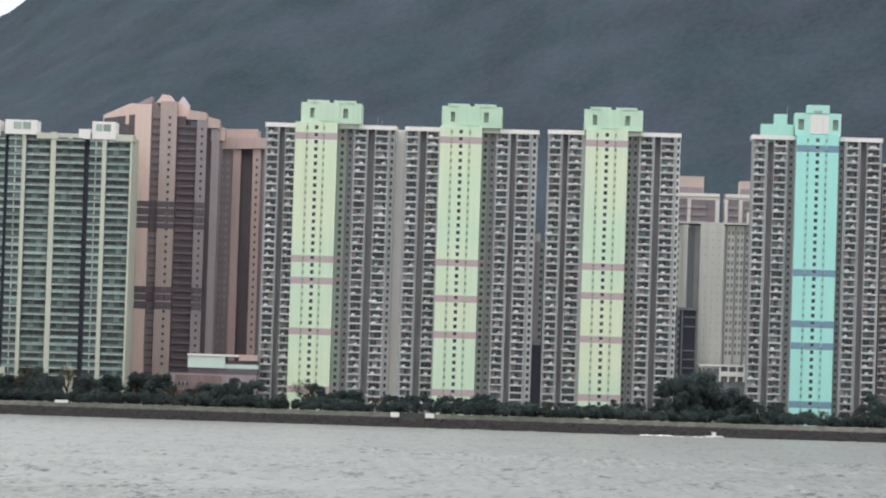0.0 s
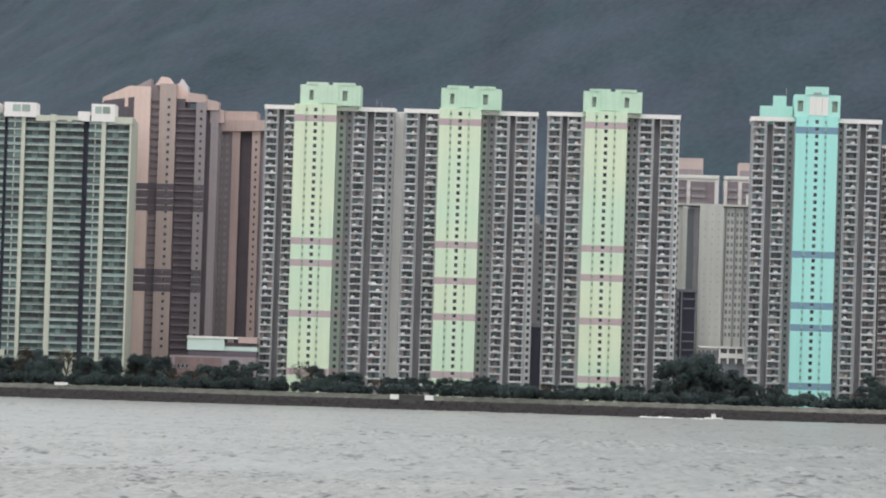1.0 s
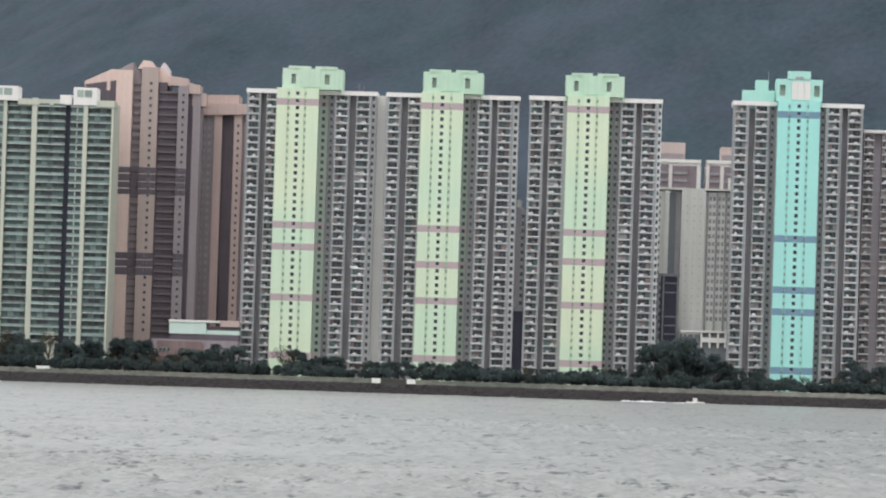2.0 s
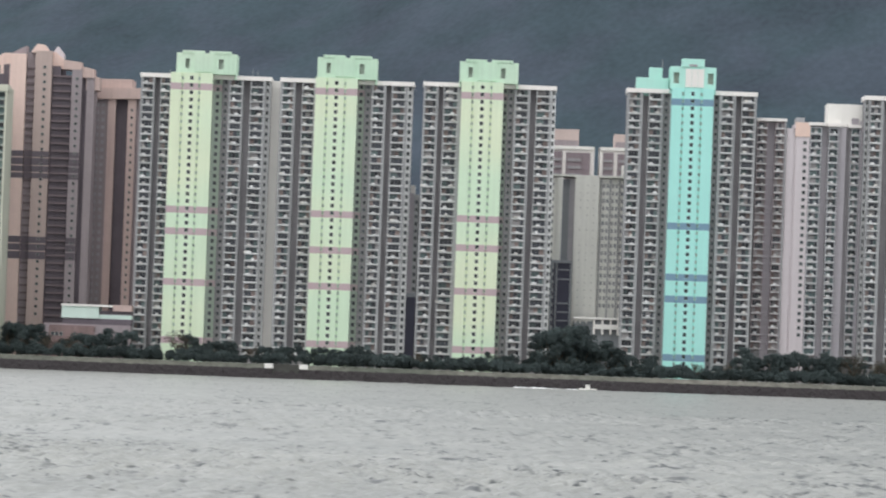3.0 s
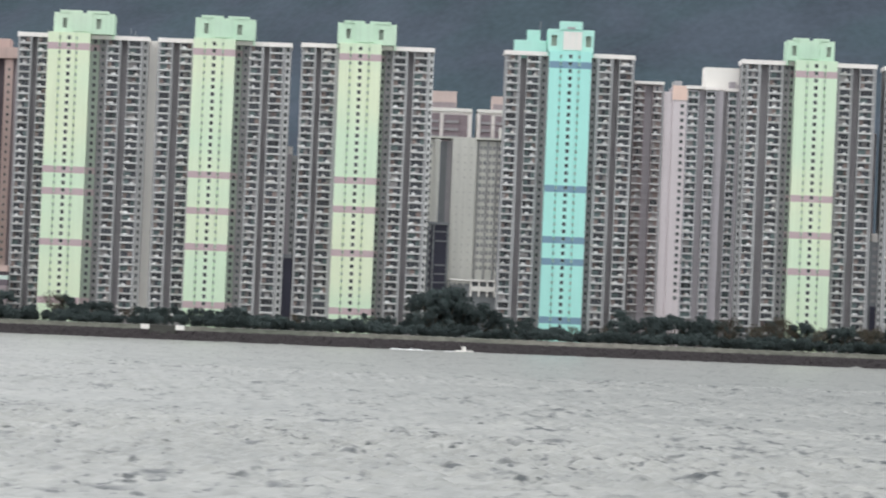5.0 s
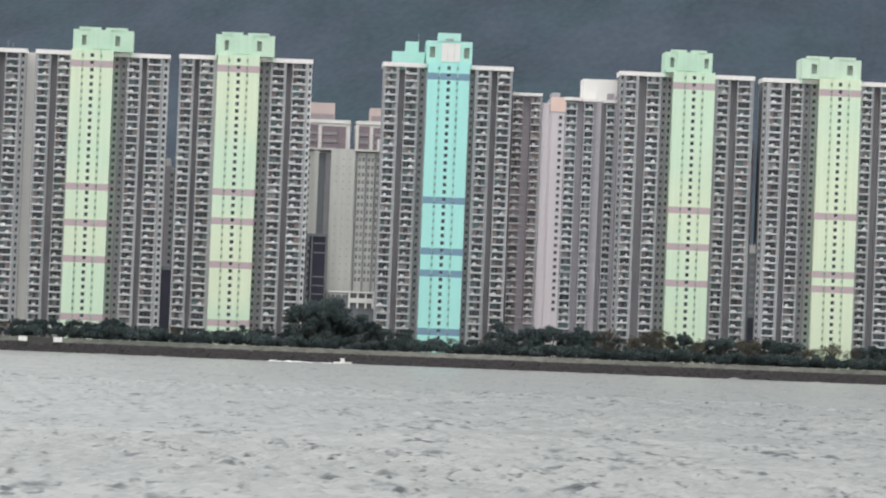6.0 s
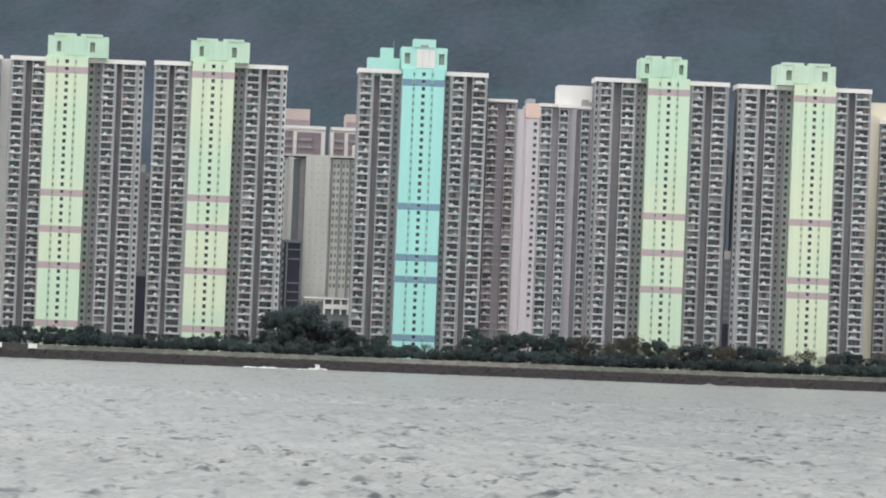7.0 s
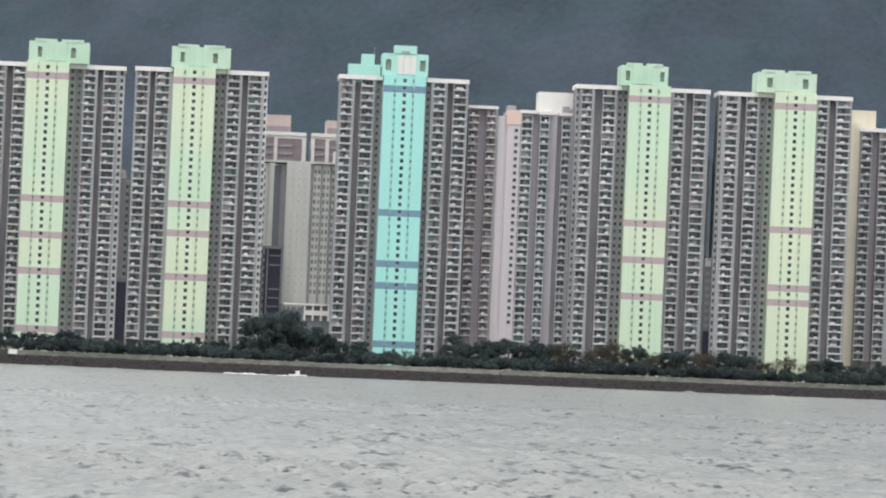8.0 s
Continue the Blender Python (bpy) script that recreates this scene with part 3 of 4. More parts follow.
# green glass tower with curved balconies
def balcony_meshes(w, bulge, seed):
    r = random.Random(seed)
    n = 11 if bulge else 2
    front = [(w * i / (n - 1), -1.2 - bulge * abs(math.sin(2 * math.pi * i / (n - 1)))) for i in range(n)]
    s, g = Shape(), Shape()
    s.prism(front + [(w, 0.0), (0, 0.0)], -0.20, 0.22, SLAB)
    g.prism([(x, y + 0.05) for x, y in front] + [(x, y + 0.16) for x, y in reversed(front)], 0.22, r.uniform(0.8, 1.05), GREENGLASS)
    p, k = Shape(), max(2, round(w / 2.2))
    for i in range(k):
        p.box(w * i / k + 0.12, w * (i + 1) / k - 0.02, -0.12 - 0.04 * (i % 2), 0.0, 0.32, 2.6, r.choice((DEEPGLASS, DEEPGLASS, GREENGLASS, GLASS, TEALCURTAIN)))
    if w < 6:
        p.box(w / 2 - 0.2, w / 2 + 0.2, -1.0, 0.0, 0.22, 2.6, SLAB)
    return s.mesh("balcony"), g.mesh("glass_rail"), p.mesh("glazing")


def glass_tower():
    strips = [(-244, -225, 106, 2.0, DEEPGLASS, "glazed_wall"), (-225, -223.6, 108, 2.6, SLOT, "service_slot"),
              (-223.6, -218.6, 106, 1.2, DEEPGLASS, "glazed_wall"), (-218.6, -217.2, 107, 0.4, BEIGE, "column"),
              (-217.2, -207.8, 105.6, 3.0, DEEPGLASS, "glazed_wall"), (-207.8, -205.8, 106.2, 0, BEIGE, "column"),
              (-205.8, -195.2, 105.8, 1.4, DEEPGLASS, "glazed_wall"), (-195.2, -193.2, 107.5, 2.6, SLOT, "service_slot"),
              (-193.2, -188.4, 106.5, 1.2, DEEPGLASS, "glazed_wall"), (-188.4, -186.8, 106.5, 0, BEIGE, "column"),
              (-186.8, -177.9, 105.2, 2.0, DEEPGLASS, "glazed_wall"), (-177.9, -177.2, 105.3, 0, BEIGE, "column")]
    b, fx, fz = strip_building("glass_tower", 1800, strips, 26, "beige tower with green glass balconies and dark slots")
    kinds = {}
    for x0, x1, back, bulge in ((-244, -225, 2.0, 0), (-223.6, -218.6, 1.2, 0), (-217.2, -207.8, 3.0, 0.9), (-205.8, -195.2, 1.4, 1.3),
                                (-193.2, -188.4, 1.2, 0), (-186.8, -177.9, 2.0, 0.8)):
        w = x1 - x0
        if (w, bulge) not in kinds:
            kinds[w, bulge] = [balcony_meshes(w, bulge, seed) for seed in range(5)]
        z, i = 103.2, 0
        while z > 14:
            slab, rail, panes = kinds[w, bulge][(i * 3 + i // 4) % 5]
            ob = part("balcony", slab, b, at=(fx(x0), back, fz(z)))
            part("glass_rail", rail, ob)
            part("glazing", panes, ob)
            z -= 2.85
            i += 1
    for x0, x1, z0, z1, m in ((-244, -227, 104, 110, PARAPET), (-225.2, -213.2, 105, 110.4, PARAPET), (-213.2, -197.4, 103.6, 105.8, BEIGE),
                              (-197.4, -193.0, 104, 107.6, PARAPET), (-192.4, -183.6, 104, 110.6, PARAPET), (-183.6, -176.9, 103.4, 105.9, BEIGE)):
        s = Shape()
        s.box(fx(x0), fx(x1), -0.3, 12, fz(z0), fz(z1), m)
        part("roof_parapet", s, b, "pale roof parapet")
    for x0, x1 in ((-191, -188.6), (-188.2, -185.4), (-222, -219), (-218.5, -215.5)):
        s = Shape()
        s.box(fx(x0), fx(x1), -0.42, -0.3, fz(107), fz(109.6), SLITGLASS)
        part("roof_opening", s, b)
    for x0, x1, top in ((-227, -222, 17.5), (-199.8, -196.4, 18.5), (-233, -229, 15)):
        wall_piece(b, "base_column", fx(x0), fx(x1), -2.5, -0.4, 0, fz(top), BEIGE)


glass_tower()


def gable(outline, y0, y1, m):
    """A front outline in x and z, pushed back from y0 to y1."""
    s, n = Shape(), len(outline)
    k = s.slot(m)
    s.v = [(x, y0, z) for x, z in outline] + [(x, y1, z) for x, z in outline]
    s.f = [tuple(range(n)), tuple(reversed(range(n, 2 * n)))] + [(a, a + n, (a + 1) % n + n, (a + 1) % n) for a in range(n)]
    s.mi = [k] * len(s.f)
    return s


# brown towers; shade of the right-hand sides and recesses is in their colours
def brown_towers():
    strips = [(-188.4, -176.5, 111.0, 2.0, BROWNTILE, "side_wall"), (-176.5, -170.4, 117.7, 0, PINKTILE, "pink_wall"),
              (-170.4, -167.0, 118.5, 3.0, BROWNTILE, "recess_wall"), (-167.0, -160.8, 119.0, 0.4, TANTILE, "tan_wall"),
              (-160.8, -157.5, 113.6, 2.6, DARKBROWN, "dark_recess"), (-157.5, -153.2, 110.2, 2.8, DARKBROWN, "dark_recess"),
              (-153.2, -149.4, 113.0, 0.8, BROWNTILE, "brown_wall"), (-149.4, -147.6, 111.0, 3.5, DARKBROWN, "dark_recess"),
              (-147.6, -144.8, 110.0, 2.2, BROWNTILE, "brown_wall")]
    b, fx, fz = strip_building("brown_tower", 1840, strips, 26, "salmon pink and brown tiled tower with dark bands")
    for x in (-163.4, -151.2):
        z = 113.0 if x < -160 else 109.0
        while z > 18:
            add_window(b, NARROW_WINDOW, fx(x), 0.25 if x < -160 else 0.65, fz(z), 1.1, 0.75)
            z -= 2.8
    for x0, x1, y, top in ((-160.6, -153.4, 2.3, 109.5), (-170.2, -167.2, 2.8, 112)):
        s, z = Shape(), top
        while z > 16:
            s.box(fx(x0), fx(x1), y - 0.5, y + 0.1, fz(z), fz(z + 0.7), LEDGE)
            z -= 2.8
        tagged(part("ledge_work", s, b), kind="stuff")
    # dark bands round the shaft
    for z0, z1 in ((79.2, 81.4), (76.2, 78.8), (73.6, 75.8), (71.2, 73.2), (47.0, 49.4), (44.2, 46.6), (41.0, 43.8)):
        for x0, x1, y in ((-176.2, -170.2, -0.06), (-170.2, -167.1, 2.2), (-167.1, -160.7, 0.34), (-153.2, -149.4, 0.74)):
            s = Shape()
            s.box(fx(x0), fx(x1), y, y + 0.05, fz(z0), fz(z1), DARKBROWN)
            part("dark_band", s, b)
    # crown of sloping and stepped roof pieces, drawn as outlines of the front
    for outline, y0, m in (([(-188.6, 111.0), (-176.5, 111.0), (-176.5, 117.9), (-178.6, 117.9), (-188.6, 113.2)], 1.9, PINKTILE),
                           ([(-188.2, 105.0), (-176.6, 105.0), (-176.6, 113.8), (-188.2, 112.0)], 1.82, DARKBROWN),
                           ([(-180.2, 110.0), (-178.9, 110.0), (-178.9, 113.5), (-180.2, 113.3)], 1.7, PINKTILE),
                           ([(-176.6, 117.6), (-170.5, 117.6), (-170.5, 120.8), (-172.0, 120.2)], 2.4, BROWNTILE),
                           ([(-168.8, 118.4), (-161.6, 118.4), (-163.8, 121.3), (-166.6, 121.6)], 0.6, PINKTILE),
                           ([(-162.4, 112.6), (-156.2, 112.6), (-156.2, 116.0), (-159.6, 118.8), (-162.4, 119.0)], 3.4, PINKTILE),
                           ([(-161.4, 118.0), (-157.0, 116.0), (-157.0, 118.4), (-159.2, 121.2)], 4.4, CREAM),
                           ([(-156.4, 112.4), (-149.8, 112.4), (-149.8, 115.2), (-156.4, 116.0)], 0.7, ROSETILE),
                           ([(-149.8, 109.6), (-144.9, 109.6), (-144.9, 112.8), (-149.8, 113.8)], 1.6, ROSETILE),
                           ([(-148.0, 105.0), (-142.8, 105.0), (-142.8, 109.8), (-148.0, 111.0)], 3.0, ROSETILE)):
        part("roof_piece", gable([(fx(x), fz(z)) for x, z in outline], y0, y0 + 9, m), b)
    strips = [(-148.2, -144.4, 104.0, 2.0, BROWNTILE, "brown_wall"), (-144.4, -139.2, 102.2, 0.9, BROWNTILE, "recess_wall"),
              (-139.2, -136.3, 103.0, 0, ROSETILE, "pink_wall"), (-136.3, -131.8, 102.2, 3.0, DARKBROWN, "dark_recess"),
              (-131.8, -128.8, 103.0, 0.2, ROSETILE, "pink_wall"), (-128.8, -125.0, 103, 2.4, BROWNTILE, "brown_wall")]
    b, fx, fz = strip_building("brown_tower", 1860, strips, 24, "salmon pink tiled tower with a flared crown")
    for outline, y0 in (([(-145.6, 101.6), (-125, 102.4), (-125, 106.3), (-144.4, 106.0), (-143.6, 104.4)], -0.9),
                        ([(-144.2, 106.0), (-130.4, 106.0), (-130.4, 109.6), (-144.2, 109.4)], 2.0)):
        part("crown", gable([(fx(x), fz(z)) for x, z in outline], y0, 20, ROSETILE), b)
    for x in (-146.2, -130.2):
        z = 98.0
        while z > 26:
            add_window(b, NARROW_WINDOW, fx(x), 1.86 if x < -140 else 0.06, fz(z), 0.8, 0.75)
            z -= 2.8
    s, z = Shape(), 99.0
    while z > 26:
        for x in (-143.2, -141.0):
            s.box(fx(x) - 0.6, fx(x) + 0.6, 0.78, 0.95, fz(z), fz(z + 1.3), RECESS)
        z -= 2.8
    tagged(part("glazing", s, b), kind="stuff")


brown_towers()


# low buildings at the foot of the brown towers
def low_buildings():
    b, fx, fz = strip_building("podium_building", 1792, [(-160, -127.8, 17.4, 0, BROWNTILE, "wall"), (-158, -141, 16.8, -1.2, ROSEBROWN, "front_wall")],
                               22, "low salmon pink podium building behind trees", "building")
    for x in (-156.5, -155, -153.4):
        add_window(b, NARROW_WINDOW, fx(x), -1.35, fz(13.5), 1.2)
    b = thing("clubhouse", (-146 * near(1795), 1795, GROUND + 12.3), "mint white flat-roofed clubhouse on the podium roof", "building")
    # the terrace under the hall is a dark block, its shade painted on
    for x0, x1, z0, z1, y, m, what in ((-153.6, -139.7, 19.6, 24.0, 0.0, MINTWHITE, "hall_wall"), (-139.7, -127.6, 19.6, 21.2, 1.2, MINTWHITE, "wing_wall"),
                                       (-153.8, -134.6, 24.0, 24.8, -0.4, WHITE, "roof_edge"), (-134.6, -127.6, 22.6, 24.9, 0.6, ROSETILE, "roof_slab"),
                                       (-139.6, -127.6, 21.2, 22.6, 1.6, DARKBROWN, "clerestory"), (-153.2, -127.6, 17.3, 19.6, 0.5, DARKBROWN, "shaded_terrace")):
        wall_piece(b, what, x0 + 146, x1 + 146, y, 14, z0 - 17.3, z1 - 17.3, m)


low_buildings()


# towers between the third green tower and the turquoise one
def middle_group():
    for x0, x1, cap, capz, lab in ((26.0, 43.2, (26.4, 37.2), 97.0, "pink and white tower top with brown window bays"),
                                   (45.2, 60.0, (50.6, 60.0), 95.8, "pale tower top with peach roof block and brown bays")):
        b, fx, fz = strip_building("far_tower", 1872, [(x0, x1, 90.2, 1.0, PARAPET, "wall"), (cap[0], cap[1], capz, 4.0, ROSE, "roof_block")], 24, lab)
        wall_piece(b, "window_bay_wall", fx(x0 + 1.2), fx(x0 + 5.2), 0.7, 1.0, fz(60), fz(88.6), MAUVE)
        wall_piece(b, "window_bay_wall", fx(x0 + 6.6), fx(x1 - 1.6), 0.6, 1.0, fz(60), fz(88.2), MAUVE)
        wall_piece(b, "roof_band", fx(cap[0] + 0.3), fx(cap[1] - 0.3), 3.8, 4.0, fz(90.6), fz(92.8), BROWNTILE)
        if x0 > 40:
            wall_piece(b, "white_fin", fx(53.4), fx(55.6), -0.4, 0.6, fz(60), fz(84), WHITE)
        wall_piece(b, "roof_edge", fx(x0), fx(x1), 0.4, 24, fz(89.4), fz(90.6), WHITE)
        for a, c, y in ((x0 + 1.2, x0 + 5.0, 0.3), (x0 + 7.0, x1 - 4.8, 0.2)):
            s, z = Shape(), 86.0
            while z > 60:
                s.box(fx(a + 0.2), fx(c - 0.2), y, y + 0.35, fz(z - 1.0), fz(z), RECESS)
                z -= 2.8
            tagged(part("glazing", s, b), kind="stuff")
    strips = [(24.0, 30.0, 78.6, 1.0, GREYSLAB, "wall"), (30.0, 31.8, 78.9, 0, GREYSLAB, "white_pier"), (31.8, 34.4, 78.2, 2.4, MIDGREY, "recess_wall"),
              (34.4, 36.4, 78.4, 1.6, RECESS, "recess_wall"), (36.4, 45.4, 79.2, 0, GREYSLAB, "blank_wall"),
              (45.4, 60.0, 78.8, 1.6, GREYSLAB, "wall")]
    b, fx, fz = strip_building("grey_tower", 1836, strips, 22, "pale grey concrete tower with a blank gable wall")
    wall_piece(b, "roof_edge", fx(24), fx(60), -0.06, 20, fz(79.2), fz(79.9), GREYSLAB)
    s = Shape()
    r = random.Random(8)
    z = 75.5
    while z > 30:
        for x in (25.6, 28.0):
            s.box(fx(x) - 0.5, fx(x) + 0.5, 0.85, 1.0, fz(z), fz(z + 1.3), GLASS)
        for x in (47.2, 48.6, 50.6, 52.0, 54.0, 55.6):
            s.box(fx(x) - 0.42, fx(x) + 0.42, 1.45, 1.6, fz(z), fz(z + 1.4), LIGHTWALL if r.random() < 0.8 else MIDGREY)
        for x in (38.6, 41.2, 43.6):
            if r.random() < 0.8:
                s.box(fx(x) - 0.3, fx(x) + 0.3, -0.08, 0.0, fz(z + 0.3), fz(z + 0.9), RIBGREY)
        z -= 2.8
    tagged(part("glazing", s, b), kind="stuff")
    for x in (46.2, 49.6, 53.0):
        wall_piece(b, "rib", fx(x) - 0.25, fx(x) + 0.25, 0.8, 1.6, 0, fz(78.6), LIGHTWALL)
    # dark framed block
    strips = [(28.5, 29.6, 46.8, 1.4, LIGHTWALL, "wall"), (29.6, 36.3, 46.8, 1.6, SLOT, "dark_glass_wall")]
    b, fx, fz = strip_building("dark_block", 1822, strips, 14, "dark glass block in a grey concrete frame", "building")
    for x in (28.7, 30.6, 35.9):
        wall_piece(b, "frame_post", fx(x) - 0.3, fx(x) + 0.3, 0.6, 1.4, 0, fz(47.6), MIDGREY)
    wall_piece(b, "frame_beam", fx(28.4), fx(36.5), 0.5, 2.0, fz(46.8), fz(47.8), MIDGREY)
    for z in (44.0, 40.5, 31.5, 28.2, 25.0):
        wall_piece(b, "ledge", fx(31.2), fx(35.4), 1.2, 1.6, fz(z), fz(z + 0.5), MIDGREY)
    for i in range(8):
        wall_piece(b, "side_opening", fx(28.9), fx(29.5), 1.3, 1.4, fz(43 - 2.8 * i), fz(44.6 - 2.8 * i), SLOT)
    # white deck structure
    b, fx, fz = strip_building("car_park", 1815, [(37.8, 44.8, 25.4, 2.2, MIDGREY, "wall"), (44.8, 54.6, 21.6, 2.2, MIDGREY, "inner_wall")], 16,
                               "low white parking deck with open bays", "car park")
    wall_piece(b, "roof_edge", fx(37.4), fx(54.6), 0.2, 16, fz(26.2), fz(27.0), WHITE)
    wall_piece(b, "deck_edge", fx(45.0), fx(54.6), 0.6, 2.2, fz(22.6), fz(24.4), WHITE)
    wall_piece(b, "upper_wall", fx(45.0), fx(54.6), 2.4, 15, fz(21.6), fz(26.2), MIDGREY)
    for x in (45.3, 48.4, 51.5, 54.2):
        wall_piece(b, "post", fx(x) - 0.35, fx(x) + 0.35, 0.5, 2.2, fz(20.6), fz(26.2), WHITE)
    for x in (38.4, 40.0, 42.4):
        wall_piece(b, "bracket", fx(x) - 0.25, fx(x) + 0.25, 1.6, 2.2, fz(24.6), fz(26.2), WHITE)


middle_group()


# towers between the turquoise tower and the next green one
def right_group():
    r = random.Random(12)
    strips = [(103.4, 103.6, 102.6, 0.6, LIGHTWALL, "pier"), (103.6, 107.4, 102.4, 1.0, FACADE, "bay_wall"), (107.4, 110.4, 102.4, 3.0, LILAC, "recess_wall"),
              (110.4, 113.8, 102.4, 1.0, FACADE, "bay_wall"), (113.8, 114.5, 102.6, 0, LIGHTWALL, "pier")]
    b, fx, fz = strip_building("lilac_tower", 1814, strips, 24, "lilac grey tower with brownish window bays")
    wall_piece(b, "parapet", fx(103.4), fx(114.6), -0.3, 24, fz(102.6), fz(103.7), PARAPET)
    k = near(1814)
    for p, q in ((103.6, 107.4), (110.4, 113.8)):
        for i in range(32):
            add_bay(b, fx(p), fx(q), 0.0, fz(101.0 - 2.66 * i), 2.66 * k, r, ROSEBAYS)
    strips = [(114.6, 117.2, 100.2, 0.4, CREAM, "end_wall"), (117.2, 118.2, 100.0, 0.8, CREAM, "groove"), (118.2, 123.2, 102.4, 0, CREAM, "end_wall"),
              (123.2, 128.0, 101.8, 1.0, FACADE, "bay_wall"), (128.0, 130.2, 101.6, 3.0, PALELILAC, "recess_wall"), (130.2, 134.2, 101.8, 1.0, FACADE, "bay_wall"),
              (134.2, 137.0, 101.4, 1.6, PALELILAC, "recess_wall"), (137.0, 138.6, 101.4, 3.4, RECESS, "recess_wall"), (138.6, 142.2, 101.6, 1.4, FACADE, "bay_wall"),
              (142.2, 143.7, 103.8, 0.6, PALELILAC, "end_wall")]
    b, fx, fz = strip_building("cream_tower", 1815, strips, 26, "cream white tower with window bays and peach top")
    k = near(1815)
    for p, q, y in ((123.4, 127.8, 0.0), (130.4, 134.0, 0.0), (138.8, 142.0, 0.4)):
        for i in range(32):
            add_bay(b, fx(p), fx(q), y, fz(99.6 - 2.66 * i), 2.66 * k, r, COOLBAYS)
    for i in range(28):
        add_window(b, NARROW_WINDOW, fx(121.6), -0.15, fz(95.0 - 2.66 * i), 1.3, 0.85)
    wall_piece(b, "peach_panel", fx(117.8), fx(123.4), -0.3, 0.0, fz(97.2), fz(102.6), mat("peach_paint", (0.80, 0.60, 0.52), 0.8, 0.06, 0.2))
    for p, q, z0, z1, y, m in ((122.8, 129.4, 101.6, 102.8, -0.4, PARAPET), (130.0, 143.7, 101.8, 110.2, 5.0, WHITE), (129.8, 135.2, 101.4, 102.6, -0.3, PARAPET),
                               (137.6, 142.6, 101.2, 102.4, 0.0, PARAPET), (118.6, 121.6, 102.4, 104.6, 6.0, LIGHTWALL), (139.0, 141.4, 102.4, 104.8, 1.0, LILAC)):
        wall_piece(b, "roof_block", fx(p), fx(q), y, 20, fz(z0), fz(z1), m)
    # slim building in the gap between second and third towers
    b, fx, fz = strip_building("gap_building", 1808, [(-25.2, -23.6, 70.8, 1.2, LILAC, "wall"), (-23.6, -21.7, 70.4, 0.6, LIGHTWALL, "wall"), (-25.1, -23.4, 73.8, 3.0, WHITE, "stair_head")],
                               18, "slim pale tower seen in the gap between blocks")
    # dark sheet added for the shade low in the gap
    wall_piece(b, "dark_base", fx(-25.2), fx(-21.7), -0.2, 0.4, 0, fz(32), SLOT)
    wall_piece(b, "ledge", fx(-25.2), fx(-21.7), -0.4, 0.4, fz(32), fz(33.4), MIDGREY)
    for i in range(13):
        add_window(b, NARROW_WINDOW, fx(-22.6), 0.45, fz(67.5 - 2.7 * i), 1.2)
    # and between the last two
    b, fx, fz = strip_building("gap_building", 1808, [(194.0, 198.4, 47.2, 0.6, MIDGREY, "wall"), (194.6, 197.6, 50.4, 2.0, PARAPET, "roof_block"), (193.6, 195.4, 88.0, 6.0, LILAC, "stair_shaft")], 18,
                               "grey slim block with a white roof block")
    s = Shape()
    for i in range(9):
        s.box(fx(195.0), fx(197.3), 0.45, 0.6, fz(44 - 2.8 * i), fz(45.2 - 2.8 * i), RECESS)
    tagged(part("glazing", s, b), kind="stuff")
    # the same near-black sheet paints the shade at this gap's foot
    wall_piece(b, "dark_base", fx(194.8), fx(197.6), -0.2, 0.6, 0, fz(23), SLOT)
    # pale yellow tower past the last green one
    strips = [(244.0, 251.4, 103.6, 2.0, YELLOW, "end_wall"), (251.4, 256.0, 100.4, 1.0, FACADE, "bay_wall"), (256.0, 258.4, 100.0, 3.0, LILAC, "recess_wall"),
              (258.4, 263.0, 100.4, 1.0, FACADE, "bay_wall"), (263.0, 280.0, 100.4, 1.2, LIGHTWALL, "wall"), (246.0, 257.6, 108.6, 5.0, YELLOW, "roof_block")]
    b, fx, fz = strip_building("yellow_tower", 1840, strips, 26, "pale yellow and white tower with window bays")
    wall_piece(b, "parapet", fx(251.2), fx(280), -0.3, 24, fz(100.4), fz(101.8), PARAPET)
    for p, q in ((251.6, 255.8), (258.6, 262.8)):
        for i in range(32):
            add_bay(b, fx(p), fx(q), 0.0, fz(98.8 - 2.68 * i), 2.68 * near(1840), r)


right_group()


# ---- trees along the shore ----
def leaf_cloud(r, blobs, per, size):
    v, f = [], []
    for cx, cy, cz, rad in blobs:
        for _ in range(per):
            d = Vector((r.gauss(0, 1), r.gauss(0, 1), r.gauss(0, 1))).normalized()
            c = Vector((cx, cy, cz)) + Vector((d.x, d.y, d.z * 0.8)) * rad * r.uniform(0.55, 1.05)
            a = Vector((r.gauss(0, 1), r.gauss(0, 1), r.gauss(0, 1))).normalized()
            b = a.cross(d + Vector((0.01, 0.02, 0))).normalized()
            e = size * r.uniform(0.6, 1.3)
            i = len(v)
            v += [tuple(c + a * e), tuple(c + b * e * 0.7), tuple(c - a * e), tuple(c - b * e * 0.7)]
            f.append((i, i + 1, i + 2, i + 3))
    return v, f


